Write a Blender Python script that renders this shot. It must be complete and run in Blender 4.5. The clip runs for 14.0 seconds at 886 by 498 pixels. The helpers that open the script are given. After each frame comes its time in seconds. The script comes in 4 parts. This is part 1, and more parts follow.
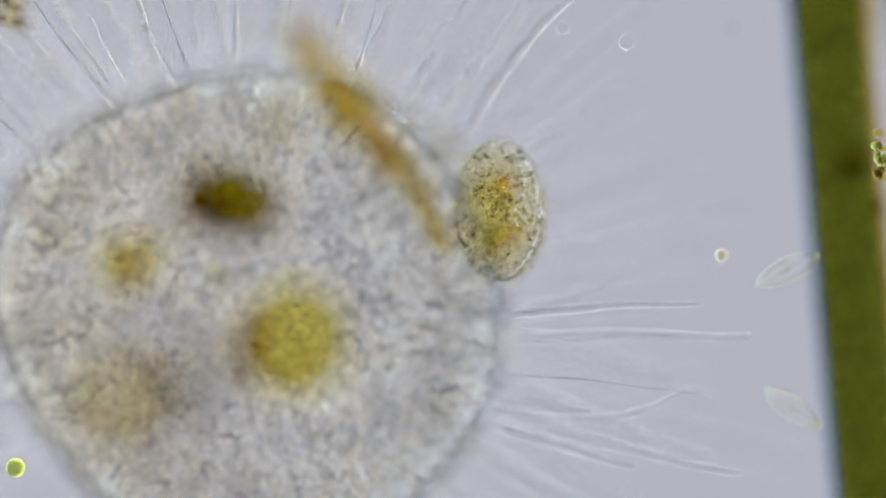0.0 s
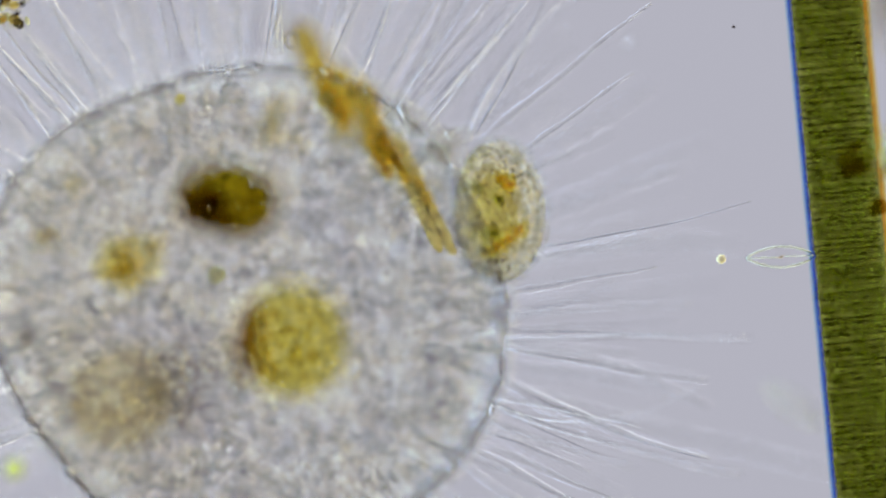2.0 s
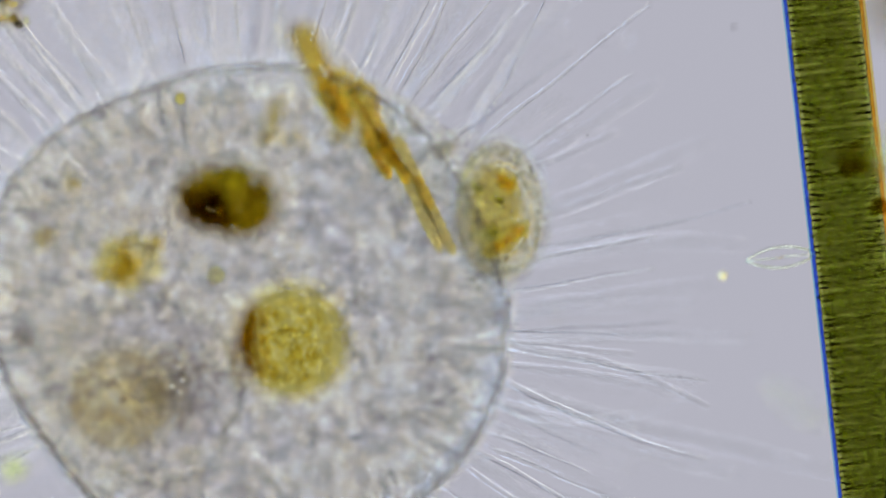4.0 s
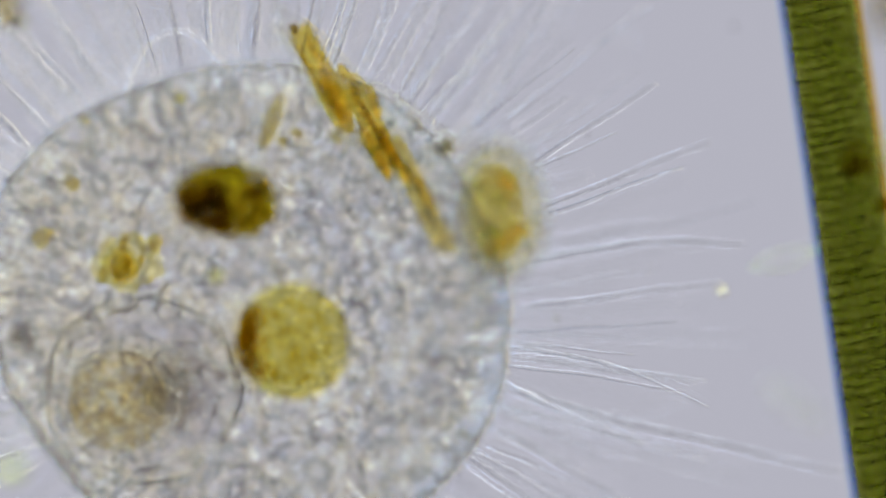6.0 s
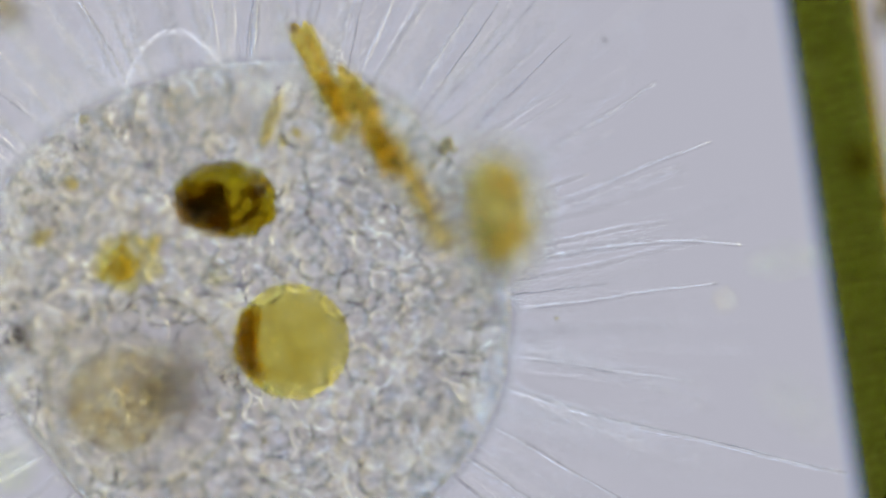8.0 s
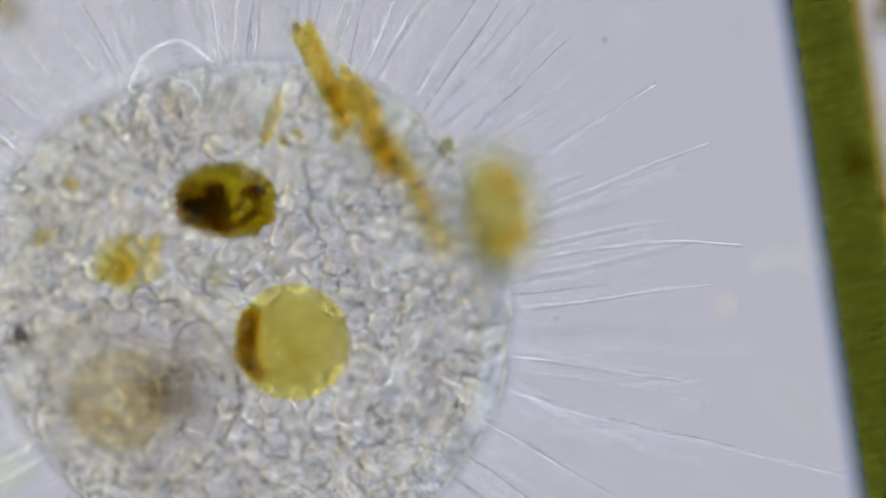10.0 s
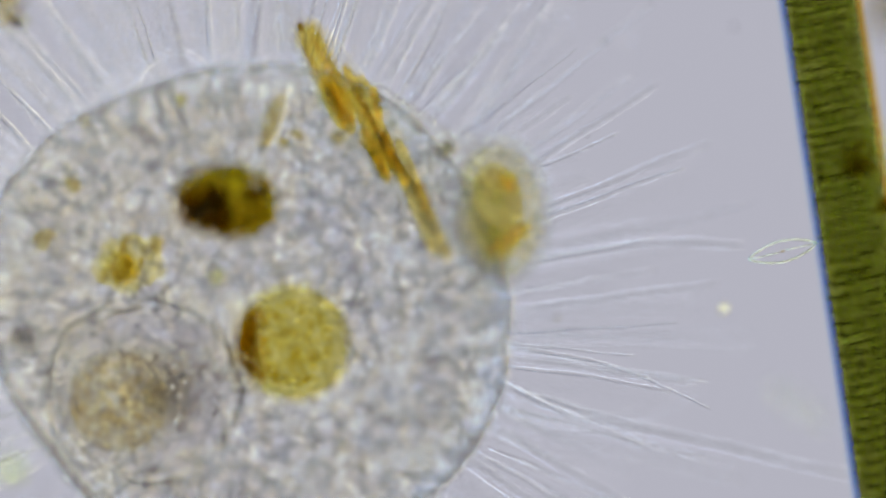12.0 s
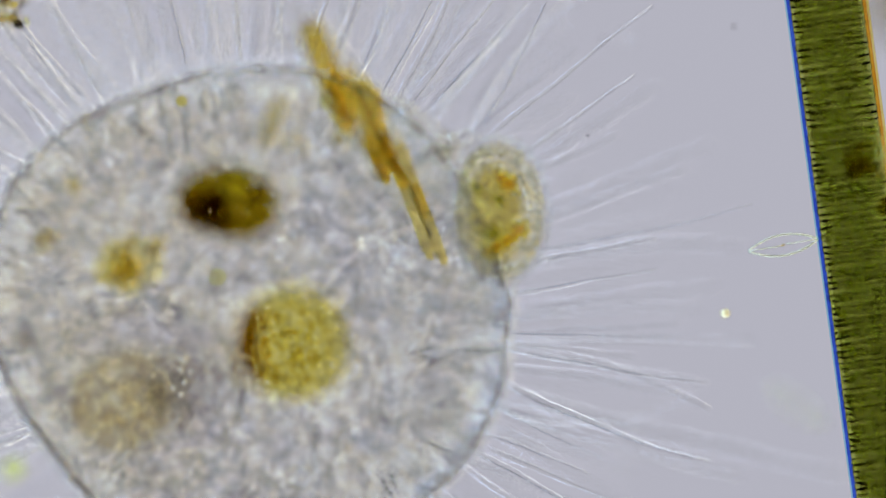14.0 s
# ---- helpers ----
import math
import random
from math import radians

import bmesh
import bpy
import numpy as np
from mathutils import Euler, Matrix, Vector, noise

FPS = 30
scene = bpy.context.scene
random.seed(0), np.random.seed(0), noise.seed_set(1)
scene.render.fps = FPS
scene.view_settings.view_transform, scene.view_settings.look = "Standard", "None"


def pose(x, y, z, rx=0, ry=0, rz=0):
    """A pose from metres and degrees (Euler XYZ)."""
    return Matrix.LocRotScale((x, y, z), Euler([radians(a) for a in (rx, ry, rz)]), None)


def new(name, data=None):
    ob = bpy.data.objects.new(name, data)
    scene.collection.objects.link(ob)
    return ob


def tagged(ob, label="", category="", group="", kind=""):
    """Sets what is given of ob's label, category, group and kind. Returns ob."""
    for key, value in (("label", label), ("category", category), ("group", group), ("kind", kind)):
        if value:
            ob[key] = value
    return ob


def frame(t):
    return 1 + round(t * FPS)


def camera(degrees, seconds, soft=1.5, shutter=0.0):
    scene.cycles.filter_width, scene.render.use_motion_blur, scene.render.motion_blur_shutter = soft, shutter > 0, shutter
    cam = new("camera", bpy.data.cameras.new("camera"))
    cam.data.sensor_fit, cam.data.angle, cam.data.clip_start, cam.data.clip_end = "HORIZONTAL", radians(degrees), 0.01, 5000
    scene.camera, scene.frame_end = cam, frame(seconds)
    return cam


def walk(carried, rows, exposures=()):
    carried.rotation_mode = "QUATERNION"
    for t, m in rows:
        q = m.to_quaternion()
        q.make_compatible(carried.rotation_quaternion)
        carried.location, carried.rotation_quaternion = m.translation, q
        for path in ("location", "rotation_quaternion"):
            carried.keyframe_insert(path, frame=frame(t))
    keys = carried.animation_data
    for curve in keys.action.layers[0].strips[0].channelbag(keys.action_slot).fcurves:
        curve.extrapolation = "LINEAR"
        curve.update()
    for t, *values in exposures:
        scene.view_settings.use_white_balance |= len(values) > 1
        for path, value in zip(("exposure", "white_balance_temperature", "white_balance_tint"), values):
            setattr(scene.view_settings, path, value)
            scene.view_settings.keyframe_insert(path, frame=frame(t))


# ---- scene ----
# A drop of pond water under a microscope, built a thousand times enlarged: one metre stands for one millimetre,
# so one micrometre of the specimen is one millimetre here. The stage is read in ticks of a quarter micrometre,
# across (u) and towards the front (v); heights are in micrometres over the large cell's middle.
TICK, UM = 0.00025, 0.001


def at(u, v, h=0.0):
    return Vector(((u - 784) * TICK, (441 - v) * TICK, h * UM))


# ---- camera: a long objective of wide aperture, racked up and down to focus ----
REACH = 5.6128
cam = camera(4.0, 14.0, soft=1.6)
cam.data.dof.use_dof = True
cam.data.dof.focus_distance = REACH
cam.data.dof.aperture_fstop = 0.25
FOCUS = ((0.0, 54), (0.5, 49), (1.0, 39), (1.5, 32), (2.0, 29), (2.5, 27), (3.0, 25), (3.2, 24.5), (5.3, 14), (5.5, 13), (6.0, 10),
         (6.5, 6), (7.0, 1), (7.5, -3), (8.0, -5.5), (8.2, -6), (10.3, -3.5), (10.5, -2.5), (11.0, 3), (11.5, 8.5), (12.0, 12), (12.5, 15),
         (13.0, 18), (13.5, 21), (14.0, 23))
walk(cam, [(t, pose(0, 0, REACH + h * UM)) for t, h in FOCUS])

# ---- light: the microscope's lamp below the slide, in a dim room ----
scene.cycles.max_bounces = 96
scene.cycles.transmission_bounces = 96
scene.cycles.transparent_max_bounces = 96
world = bpy.data.worlds.new("room")
world.use_nodes = True
world.node_tree.nodes["Background"].inputs[0].default_value = (0.6, 0.65, 0.8, 1)
world.node_tree.nodes["Background"].inputs[1].default_value = 0.06
scene.world = world
LAMP_COLOUR, LAMP_STRENGTH = (0.835, 0.825, 0.955), 0.56
FRINGE_WARM, FRINGE_COOL = (6.1, 5.4, 3.4), (3.5, 5.3, 8.5)
LAMP_DEPTH, LAMP_RADIUS = 6.0, 2.8


# ---- materials ----
def fresh(name):
    m = bpy.data.materials.new(name)
    m.use_nodes = True
    m.node_tree.nodes.clear()
    return m, m.node_tree.nodes, m.node_tree.links


def stain(name, light, dark, size=6.0, ior=1.02, bump=0.0, bump_size=3.0, rough=0.0, stretch=(1, 1, 1), low=0.35, high=0.65, spread=0.0, cells=0.0):
    """A clear body stained between two colours in grains of `size` micrometres; it bends the light by ior and by its relief."""
    m, n, l = fresh(name)
    out = n.new("ShaderNodeOutputMaterial")
    sh = n.new("ShaderNodeBsdfRefraction")
    sh.inputs["IOR"].default_value = ior
    sh.inputs["Roughness"].default_value = rough
    co = n.new("ShaderNodeTexCoord")
    mp = n.new("ShaderNodeMapping")
    mp.inputs["Scale"].default_value = stretch
    l.new(co.outputs["Object"], mp.inputs["Vector"])
    if spread:
        info = n.new("ShaderNodeObjectInfo")
        l.new(info.outputs["Random"], mp.inputs["Location"])
    no = n.new("ShaderNodeTexNoise")
    no.inputs["Scale"].default_value = 1 / (size * UM)
    no.inputs["Detail"].default_value = 5
    no.inputs["Roughness"].default_value = 0.62
    l.new(mp.outputs[0], no.inputs["Vector"])
    ramp = n.new("ShaderNodeValToRGB")
    ramp.color_ramp.elements[0].position, ramp.color_ramp.elements[0].color = low, (*dark, 1)
    ramp.color_ramp.elements[1].position, ramp.color_ramp.elements[1].color = high, (*light, 1)
    l.new(no.outputs["Fac"], ramp.inputs[0])
    l.new(ramp.outputs[0], sh.inputs["Color"])
    if bump:
        fine = n.new("ShaderNodeTexNoise")
        fine.inputs["Scale"].default_value = 1 / (bump_size * UM)
        fine.inputs["Detail"].default_value = 4
        l.new(mp.outputs[0], fine.inputs["Vector"])
        height = fine.outputs["Fac"]
        if cells:
            vo = n.new("ShaderNodeTexVoronoi")
            vo.feature = "SMOOTH_F1"
            vo.inputs["Scale"].default_value = 1 / (cells * UM)
            l.new(mp.outputs[0], vo.inputs["Vector"])
            mix = n.new("ShaderNodeMath")
            mix.operation = "ADD"
            l.new(fine.outputs["Fac"], mix.inputs[0])
            l.new(vo.outputs["Distance"], mix.inputs[1])
            height = mix.outputs[0]
        b = n.new("ShaderNodeBump")
        b.inputs["Strength"].default_value = 1.0
        b.inputs["Distance"].default_value = bump * UM
        l.new(height, b.inputs["Height"])
        l.new(b.outputs[0], sh.inputs["Normal"])
    l.new(sh.outputs[0], out.inputs["Surface"])
    return m


def lamp_glow():
    m, n, l = fresh("lamp_glow")
    out, em = n.new("ShaderNodeOutputMaterial"), n.new("ShaderNodeEmission")
    em.inputs["Color"].default_value = (*LAMP_COLOUR, 1)
    co = n.new("ShaderNodeTexCoord")
    dist = n.new("ShaderNodeVectorMath")
    dist.operation = "LENGTH"
    l.new(co.outputs["Object"], dist.inputs[0])
    span = n.new("ShaderNodeMath")
    span.operation = "DIVIDE"
    span.inputs[1].default_value = LAMP_RADIUS
    l.new(dist.outputs["Value"], span.inputs[0])
    # the condenser's bright outer zone, and its colour fringe: warm on one side, cool on the other
    zone = n.new("ShaderNodeValToRGB")
    zone.color_ramp.elements[0].position, zone.color_ramp.elements[0].color = 0.55, (0, 0, 0, 1)
    zone.color_ramp.elements[1].position, zone.color_ramp.elements[1].color = 0.62, (1, 1, 1, 1)
    l.new(span.outputs[0], zone.inputs[0])
    sep = n.new("ShaderNodeSeparateXYZ")
    l.new(co.outputs["Object"], sep.inputs[0])
    side = n.new("ShaderNodeMapRange")
    side.inputs["From Min"].default_value, side.inputs["From Max"].default_value = -LAMP_RADIUS, LAMP_RADIUS
    l.new(sep.outputs["X"], side.inputs["Value"])
    fringe = n.new("ShaderNodeMix")
    fringe.data_type = "RGBA"
    fringe.inputs["A"].default_value = (*FRINGE_WARM, 1)
    fringe.inputs["B"].default_value = (*FRINGE_COOL, 1)
    l.new(side.outputs[0], fringe.inputs["Factor"])
    mix = n.new("ShaderNodeMix")
    mix.data_type = "RGBA"
    mix.inputs["A"].default_value = (*LAMP_COLOUR, 1)
    l.new(fringe.outputs["Result"], mix.inputs["B"])
    l.new(zone.outputs[0], mix.inputs["Factor"])
    l.new(mix.outputs["Result"], em.inputs["Color"])
    em.inputs["Strength"].default_value = LAMP_STRENGTH
    l.new(em.outputs[0], out.inputs["Surface"])
    return m


def clear_glass():
    m, n, l = fresh("slide_glass")
    out, tr = n.new("ShaderNodeOutputMaterial"), n.new("ShaderNodeBsdfTransparent")
    tr.inputs["Color"].default_value = (0.985, 0.99, 0.99, 1)
    l.new(tr.outputs[0], out.inputs["Surface"])
    return m


M_LAMP = lamp_glow()
M_SLIDE = clear_glass()
M_BODY = stain("cell_membrane", (1.0, 1.0, 0.997), (0.988, 0.987, 0.992), 14, ior=1.0015, bump=0.04, bump_size=6)
M_FOAM = stain("foam", (0.998, 0.998, 1.0), (1.0, 0.994, 0.98), 7, ior=0.968, bump=0.04, bump_size=3, spread=1)
M_MIST = stain("foam_thin", (0.998, 0.998, 1.0), (1.0, 0.994, 0.98), 7, ior=0.9985)
M_LINE = stain("foam_line", (1.0, 0.998, 0.98), (0.99, 0.98, 0.95), 6, ior=1.05, bump=0.2, bump_size=2)
M_ROLL = stain("rim_roll", (0.995, 0.99, 0.98), (0.97, 0.96, 0.95), 6, ior=1.06, bump=0.12, bump_size=4)
M_SHADE = stain("side_shade", (0.975, 0.972, 0.968), (0.895, 0.893, 0.90), 12, ior=1.008)
M_KNOT = stain("foam_knot", (0.985, 0.985, 0.99), (0.955, 0.955, 0.965), 5, ior=1.004)
M_DENSE = stain("dense_wall", (0.992, 0.991, 0.992), (0.93, 0.93, 0.938), 6, ior=1.002)
M_RAY = stain("axopod", (1, 1, 1), (0.97, 0.97, 0.97), 8, ior=1.085, bump=0.3, bump_size=1.5)
M_NEEDLE = stain("needle", (1, 1, 1), (0.96, 0.96, 0.95), 3, ior=1.056, bump=0.35, bump_size=1.3)
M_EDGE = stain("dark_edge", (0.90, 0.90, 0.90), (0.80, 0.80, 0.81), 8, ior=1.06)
M_WALL = stain("foam_wall", (0.845, 0.855, 0.895), (0.885, 0.875, 0.835), 8, ior=1.05)
M_FOLD = stain("membrane_fold", (0.90, 0.88, 0.84), (0.80, 0.79, 0.80), 5, ior=1.06)
M_FILM = stain("film", (1, 1, 1), (0.975, 0.97, 0.93), 8, ior=1.018, bump=0.4, bump_size=5)
M_VAC = stain("vacuole", (1, 1, 1), (0.985, 0.98, 0.96), 9, ior=1.027, bump=0.15, bump_size=4)
M_CREASE = stain("vacuole_crease", (0.93, 0.92, 0.88), (0.86, 0.845, 0.79), 6, ior=1.03)
M_VEIL = stain("vacuole_veil", (1, 1, 0.99), (0.992, 0.986, 0.965), 4, ior=1.012, bump=0.12, bump_size=3)
M_YELLOW = stain("yellow_food", (0.965, 0.935, 0.56), (0.925, 0.875, 0.43), 3.5, ior=1.008, bump=0.2, bump_size=2.5)
M_HALO = stain("yellow_halo", (0.985, 0.97, 0.82), (0.95, 0.92, 0.66), 3, ior=1.006)
M_YGRAIN = stain("yellow_grain", (0.99, 0.98, 0.87), (0.965, 0.945, 0.74), 2, ior=1.008)
M_OLIVE = stain("olive_food", (0.80, 0.74, 0.16), (0.55, 0.47, 0.06), 4, ior=1.003, bump=0.15, bump_size=3)
M_BROWN = stain("brown_clot", (0.80, 0.73, 0.42), (0.61, 0.54, 0.27), 4, ior=1.01, bump=0.3)
M_CLOT = stain("crescent_clot", (0.94, 0.89, 0.60), (0.82, 0.745, 0.46), 3, ior=1.01, bump=0.3)
M_TAN = stain("tan_clot", (0.82, 0.73, 0.52), (0.66, 0.56, 0.37), 4, ior=1.0)
M_PALE = stain("pale_food", (0.96, 0.93, 0.68), (0.88, 0.80, 0.44), 5, ior=1.02, bump=0.6, bump_size=3)
M_GREY = stain("grey_clot", (0.945, 0.938, 0.925), (0.905, 0.898, 0.88), 9, ior=1.0, bump=0.2)
M_GRAIN = stain("grained_food", (0.992, 0.982, 0.935), (0.96, 0.942, 0.87), 2.5, ior=1.006, bump=0.25, bump_size=2.5)
M_GOLD = stain("diatom_gold", (0.972, 0.895, 0.49), (0.93, 0.81, 0.33), 4, ior=1.03, bump=0.25, bump_size=2, spread=1)
M_STRAW = stain("diatom_straw", (0.985, 0.93, 0.64), (0.945, 0.86, 0.48), 4, ior=1.03, bump=0.25, bump_size=2, spread=1)
M_SILICA = stain("silica", (1, 1, 0.99), (0.96, 0.96, 0.94), 5, ior=1.04)
M_SKIN = stain("prey_skin", (0.99, 0.985, 0.965), (0.955, 0.945, 0.91), 2.5, ior=1.008, bump=0.05, bump_size=1.8)
M_CYTO = stain("prey_inside", (0.99, 0.978, 0.93), (0.915, 0.89, 0.815), 3.5, ior=1.0, low=0.4, high=0.6)
M_HONEYB = stain("prey_lens_gold", (0.975, 0.925, 0.60), (0.95, 0.88, 0.46), 7, ior=1.012, bump=0.15, bump_size=3)
M_BEAD = stain("bead", (1, 1, 1), (0.98, 0.98, 0.97), 3, ior=1.02)
M_SPECK = stain("speck", (0.98, 0.95, 0.76), (0.93, 0.87, 0.60), 2, ior=1.07)
M_FLECK = stain("fleck", (0.86, 0.84, 0.72), (0.70, 0.67, 0.55), 2, ior=1.06)
M_MOTE = stain("prey_mote", (0.90, 0.89, 0.83), (0.80, 0.78, 0.70), 2, ior=1.02)
M_PATCH = stain("dark_patch", (0.95, 0.92, 0.74), (0.86, 0.82, 0.6), 6, ior=1.0)
M_RIM = stain("shell_rim", (0.92, 0.92, 0.82), (0.76, 0.76, 0.62), 5, ior=1.2)
M_SHELL = stain("thin_shell", (1, 1, 1), (0.985, 0.985, 0.98), 5, ior=1.03)
M_CYAN = stain("fringe_cyan", (0.72, 0.93, 1.0), (0.66, 0.88, 0.98), 10, ior=1.0)
M_HONEY = stain("fringe_honey", (1.0, 0.92, 0.6), (0.98, 0.88, 0.5), 10, ior=1.0)
M_ORANGE = stain("orange_body", (0.988, 0.955, 0.62), (0.968, 0.915, 0.48), 2.5, ior=1.015, bump=0.2, bump_size=2)
M_GREENB = stain("green_body", (0.93, 0.93, 0.78), (0.87, 0.875, 0.66), 4, ior=1.03, bump=0.3)
M_ALGA = stain("alga_disc", (0.705, 0.712, 0.43), (0.605, 0.618, 0.335), 2.4, ior=1.0, stretch=(0.4, 1, 0.4), spread=1)
M_CORE = stain("alga_core", (0.88, 0.89, 0.73), (0.80, 0.81, 0.62), 3, ior=1.0, stretch=(0.4, 1, 0.4))
M_THY = stain("alga_grain", (0.95, 0.96, 0.80), (0.86, 0.88, 0.66), 1.5, ior=1.05)
M_THYD = stain("alga_dark_grain", (0.92, 0.93, 0.74), (0.82, 0.84, 0.60), 1.5, ior=1.05)
M_NOTCH = stain("notch", (0.68, 0.69, 0.50), (0.52, 0.54, 0.36), 3, ior=1.1)
M_BAND = stain("septum", (0.76, 0.78, 0.57), (0.62, 0.65, 0.44), 3, ior=1.02)
M_BLUE = stain("fringe_blue", (0.32, 0.46, 0.92), (0.24, 0.36, 0.86), 10, ior=1.01)
M_AMBER = stain("fringe_amber", (0.97, 0.76, 0.30), (0.90, 0.64, 0.18), 10, ior=1.01)
M_DARK = stain("dark_grain", (0.35, 0.28, 0.22), (0.12, 0.09, 0.10), 2, ior=1.02)
M_LEAF = stain("green_sphere", (0.80, 0.85, 0.48), (0.68, 0.73, 0.34), 3, ior=1.08)
M_DEBRIS = stain("debris", (0.92, 0.84, 0.50), (0.62, 0.52, 0.26), 4, ior=1.05, bump=0.8, bump_size=2)


# ---- building helpers ----
def part(name, bm, material, parent=None, label=""):
    me = bpy.data.meshes.new(name)
    if parent is not None:
        root = parent if parent.parent is None else parent.parent
        bmesh.ops.translate(bm, verts=bm.verts, vec=-root.location)
    bm.normal_update()
    bm.to_mesh(me)
    bm.free()
    me.polygons.foreach_set("use_smooth", [True] * len(me.polygons))
    me.materials.append(material)
    ob = new(name, me)
    if parent is not None:
        ob.parent = parent
    if label:
        tagged(ob, label)
    return ob


def thing(name, place, label, category, group="", kind=""):
    ob = new(name)
    ob.empty_display_size = 0.005
    ob.location = place
    return tagged(ob, label, category, group, kind)


def blob(bm, centre, size, turn=0.0, detail=3, wobble=0.0, grain=8.0, seed=0.0):
    """A rounded body: size in micrometres (half axes), turned about the vertical, its skin uneven by `wobble` of its size."""
    made = bmesh.ops.create_icosphere(bm, subdivisions=detail, radius=1.0)["verts"]
    spin = Matrix.Rotation(radians(turn), 3, "Z")
    for v in made:
        p = v.co.copy()
        k = 1.0 + wobble * noise.noise(Vector((p.x * size[0], p.y * size[1], p.z * size[2])) / grain + Vector((seed, seed * 1.7, 3.1)))
        v.co = centre + spin @ Vector((p.x * size[0] * k, p.y * size[1] * k, p.z * size[2] * k)) * UM
    return bm


def tube(bm, points, radii, sides=7):
    """A tapered tube with closed ends through points; radii in micrometres."""
    rings = []
    for i, p in enumerate(points):
        way = (points[min(i + 1, len(points) - 1)] - points[max(i - 1, 0)]).normalized()
        a = way.cross(Vector((0.13, 0.21, 0.97))).normalized()
        b = way.cross(a)
        rings.append([bm.verts.new(p + (a * math.cos(w) + b * math.sin(w)) * radii[i] * UM) for w in (2 * math.pi * k / sides for k in range(sides))])
    for r, s in zip(rings, rings[1:]):
        for k in range(sides):
            bm.faces.new((r[k], r[(k + 1) % sides], s[(k + 1) % sides], s[k]))
    bm.faces.new(rings[0][::-1])
    bm.faces.new(rings[-1])
    return bm


def spindle(bm, a, b, half, thick, blunt=2.5, steps=14, sides=12):
    """A diatom's shell from a to b: half width and half thickness in micrometres; blunt: how square its ends are."""
    way = b - a
    across = way.cross(Vector((0, 0, 1))).normalized()
    up = across.cross(way).normalized()
    rings = []
    for i in range(steps + 1):
        f = i / steps * 2 - 1
        f = math.copysign(1 - (1 - abs(f)) ** 1.6, f)
        k = max(0.05, (1 - abs(f) ** blunt)) ** (0.9 if blunt < 4 else 0.5)
        c = (a + b) / 2 + way * f / 2
        rings.append([bm.verts.new(c + (across * half * k * math.cos(w) + up * thick * k * math.sin(w)) * UM) for w in (2 * math.pi * j / sides for j in range(sides))])
    for r, s in zip(rings, rings[1:]):
        for j in range(sides):
            bm.faces.new((r[j], r[(j + 1) % sides], s[(j + 1) % sides], s[j]))
    bm.faces.new(rings[0][::-1])
    bm.faces.new(rings[-1])
    bmesh.ops.recalc_face_normals(bm, faces=bm.faces)
    return bm


rng = random.Random(7)

# ---- the stage: slide and lamp ----
def stage():
    bm = bmesh.new()
    bmesh.ops.create_cube(bm, size=1.0)
    bmesh.ops.scale(bm, verts=bm.verts, vec=(0.9, 0.6, 0.03))
    bmesh.ops.bevel(bm, geom=bm.edges[:], offset=0.003, segments=2, affect="EDGES")
    bmesh.ops.translate(bm, verts=bm.verts, vec=(0, 0, -0.080 - 0.015))
    tagged(part("glass_slide", bm, M_SLIDE), "clear glass microscope slide under the water drop", "slide", kind="structure")
    bm = bmesh.new()
    bmesh.ops.create_circle(bm, cap_ends=True, radius=LAMP_RADIUS, segments=96)
    lamp = part("backdrop", bm, M_LAMP)
    lamp.location.z = -LAMP_DEPTH
    tagged(lamp, "bright pale bluish field lens of the microscope lamp", "lamp", kind="structure")


stage()

# ---- the heliozoan: a large round cell with needle rays ----
MIDDLE = (445, 570)
RIM = (452.5, (-5.6, 18.1), (8.2, -10.7), (-3.3, 9.1), (3.3, -9.1))
FLAT = 58.0


def rim(angle):
    """The cell's outline in ticks from its middle, a lumpy round."""
    r = RIM[0]
    for k, (c, s) in enumerate(RIM[1:], 1):
        r += c * math.cos(k * angle) + s * math.sin(k * angle)
    return r


def in_cell(angle, share, h=0.0):
    r = rim(angle) * share
    return at(MIDDLE[0] + r * math.cos(angle), MIDDLE[1] - r * math.sin(angle), h)


def inside(u, v, h, share=0.95):
    angle = math.atan2(MIDDLE[1] - v, u - MIDDLE[0])
    d = math.hypot(u - MIDDLE[0], v - MIDDLE[1]) / rim(angle)
    return d ** 8 + abs(h / FLAT) ** 8 < share ** 8


HELIO = thing("heliozoan", at(*MIDDLE, -FLAT), "large pale foamy heliozoan cell with needle rays and yellow food", "protozoan")


def skin(bm, outer):
    """Closes a thin skin: the inner sheet's faces are turned to face the inside."""
    keep = set(outer)
    bmesh.ops.reverse_faces(bm, faces=[f for f in bm.faces if f not in keep])
    return bm


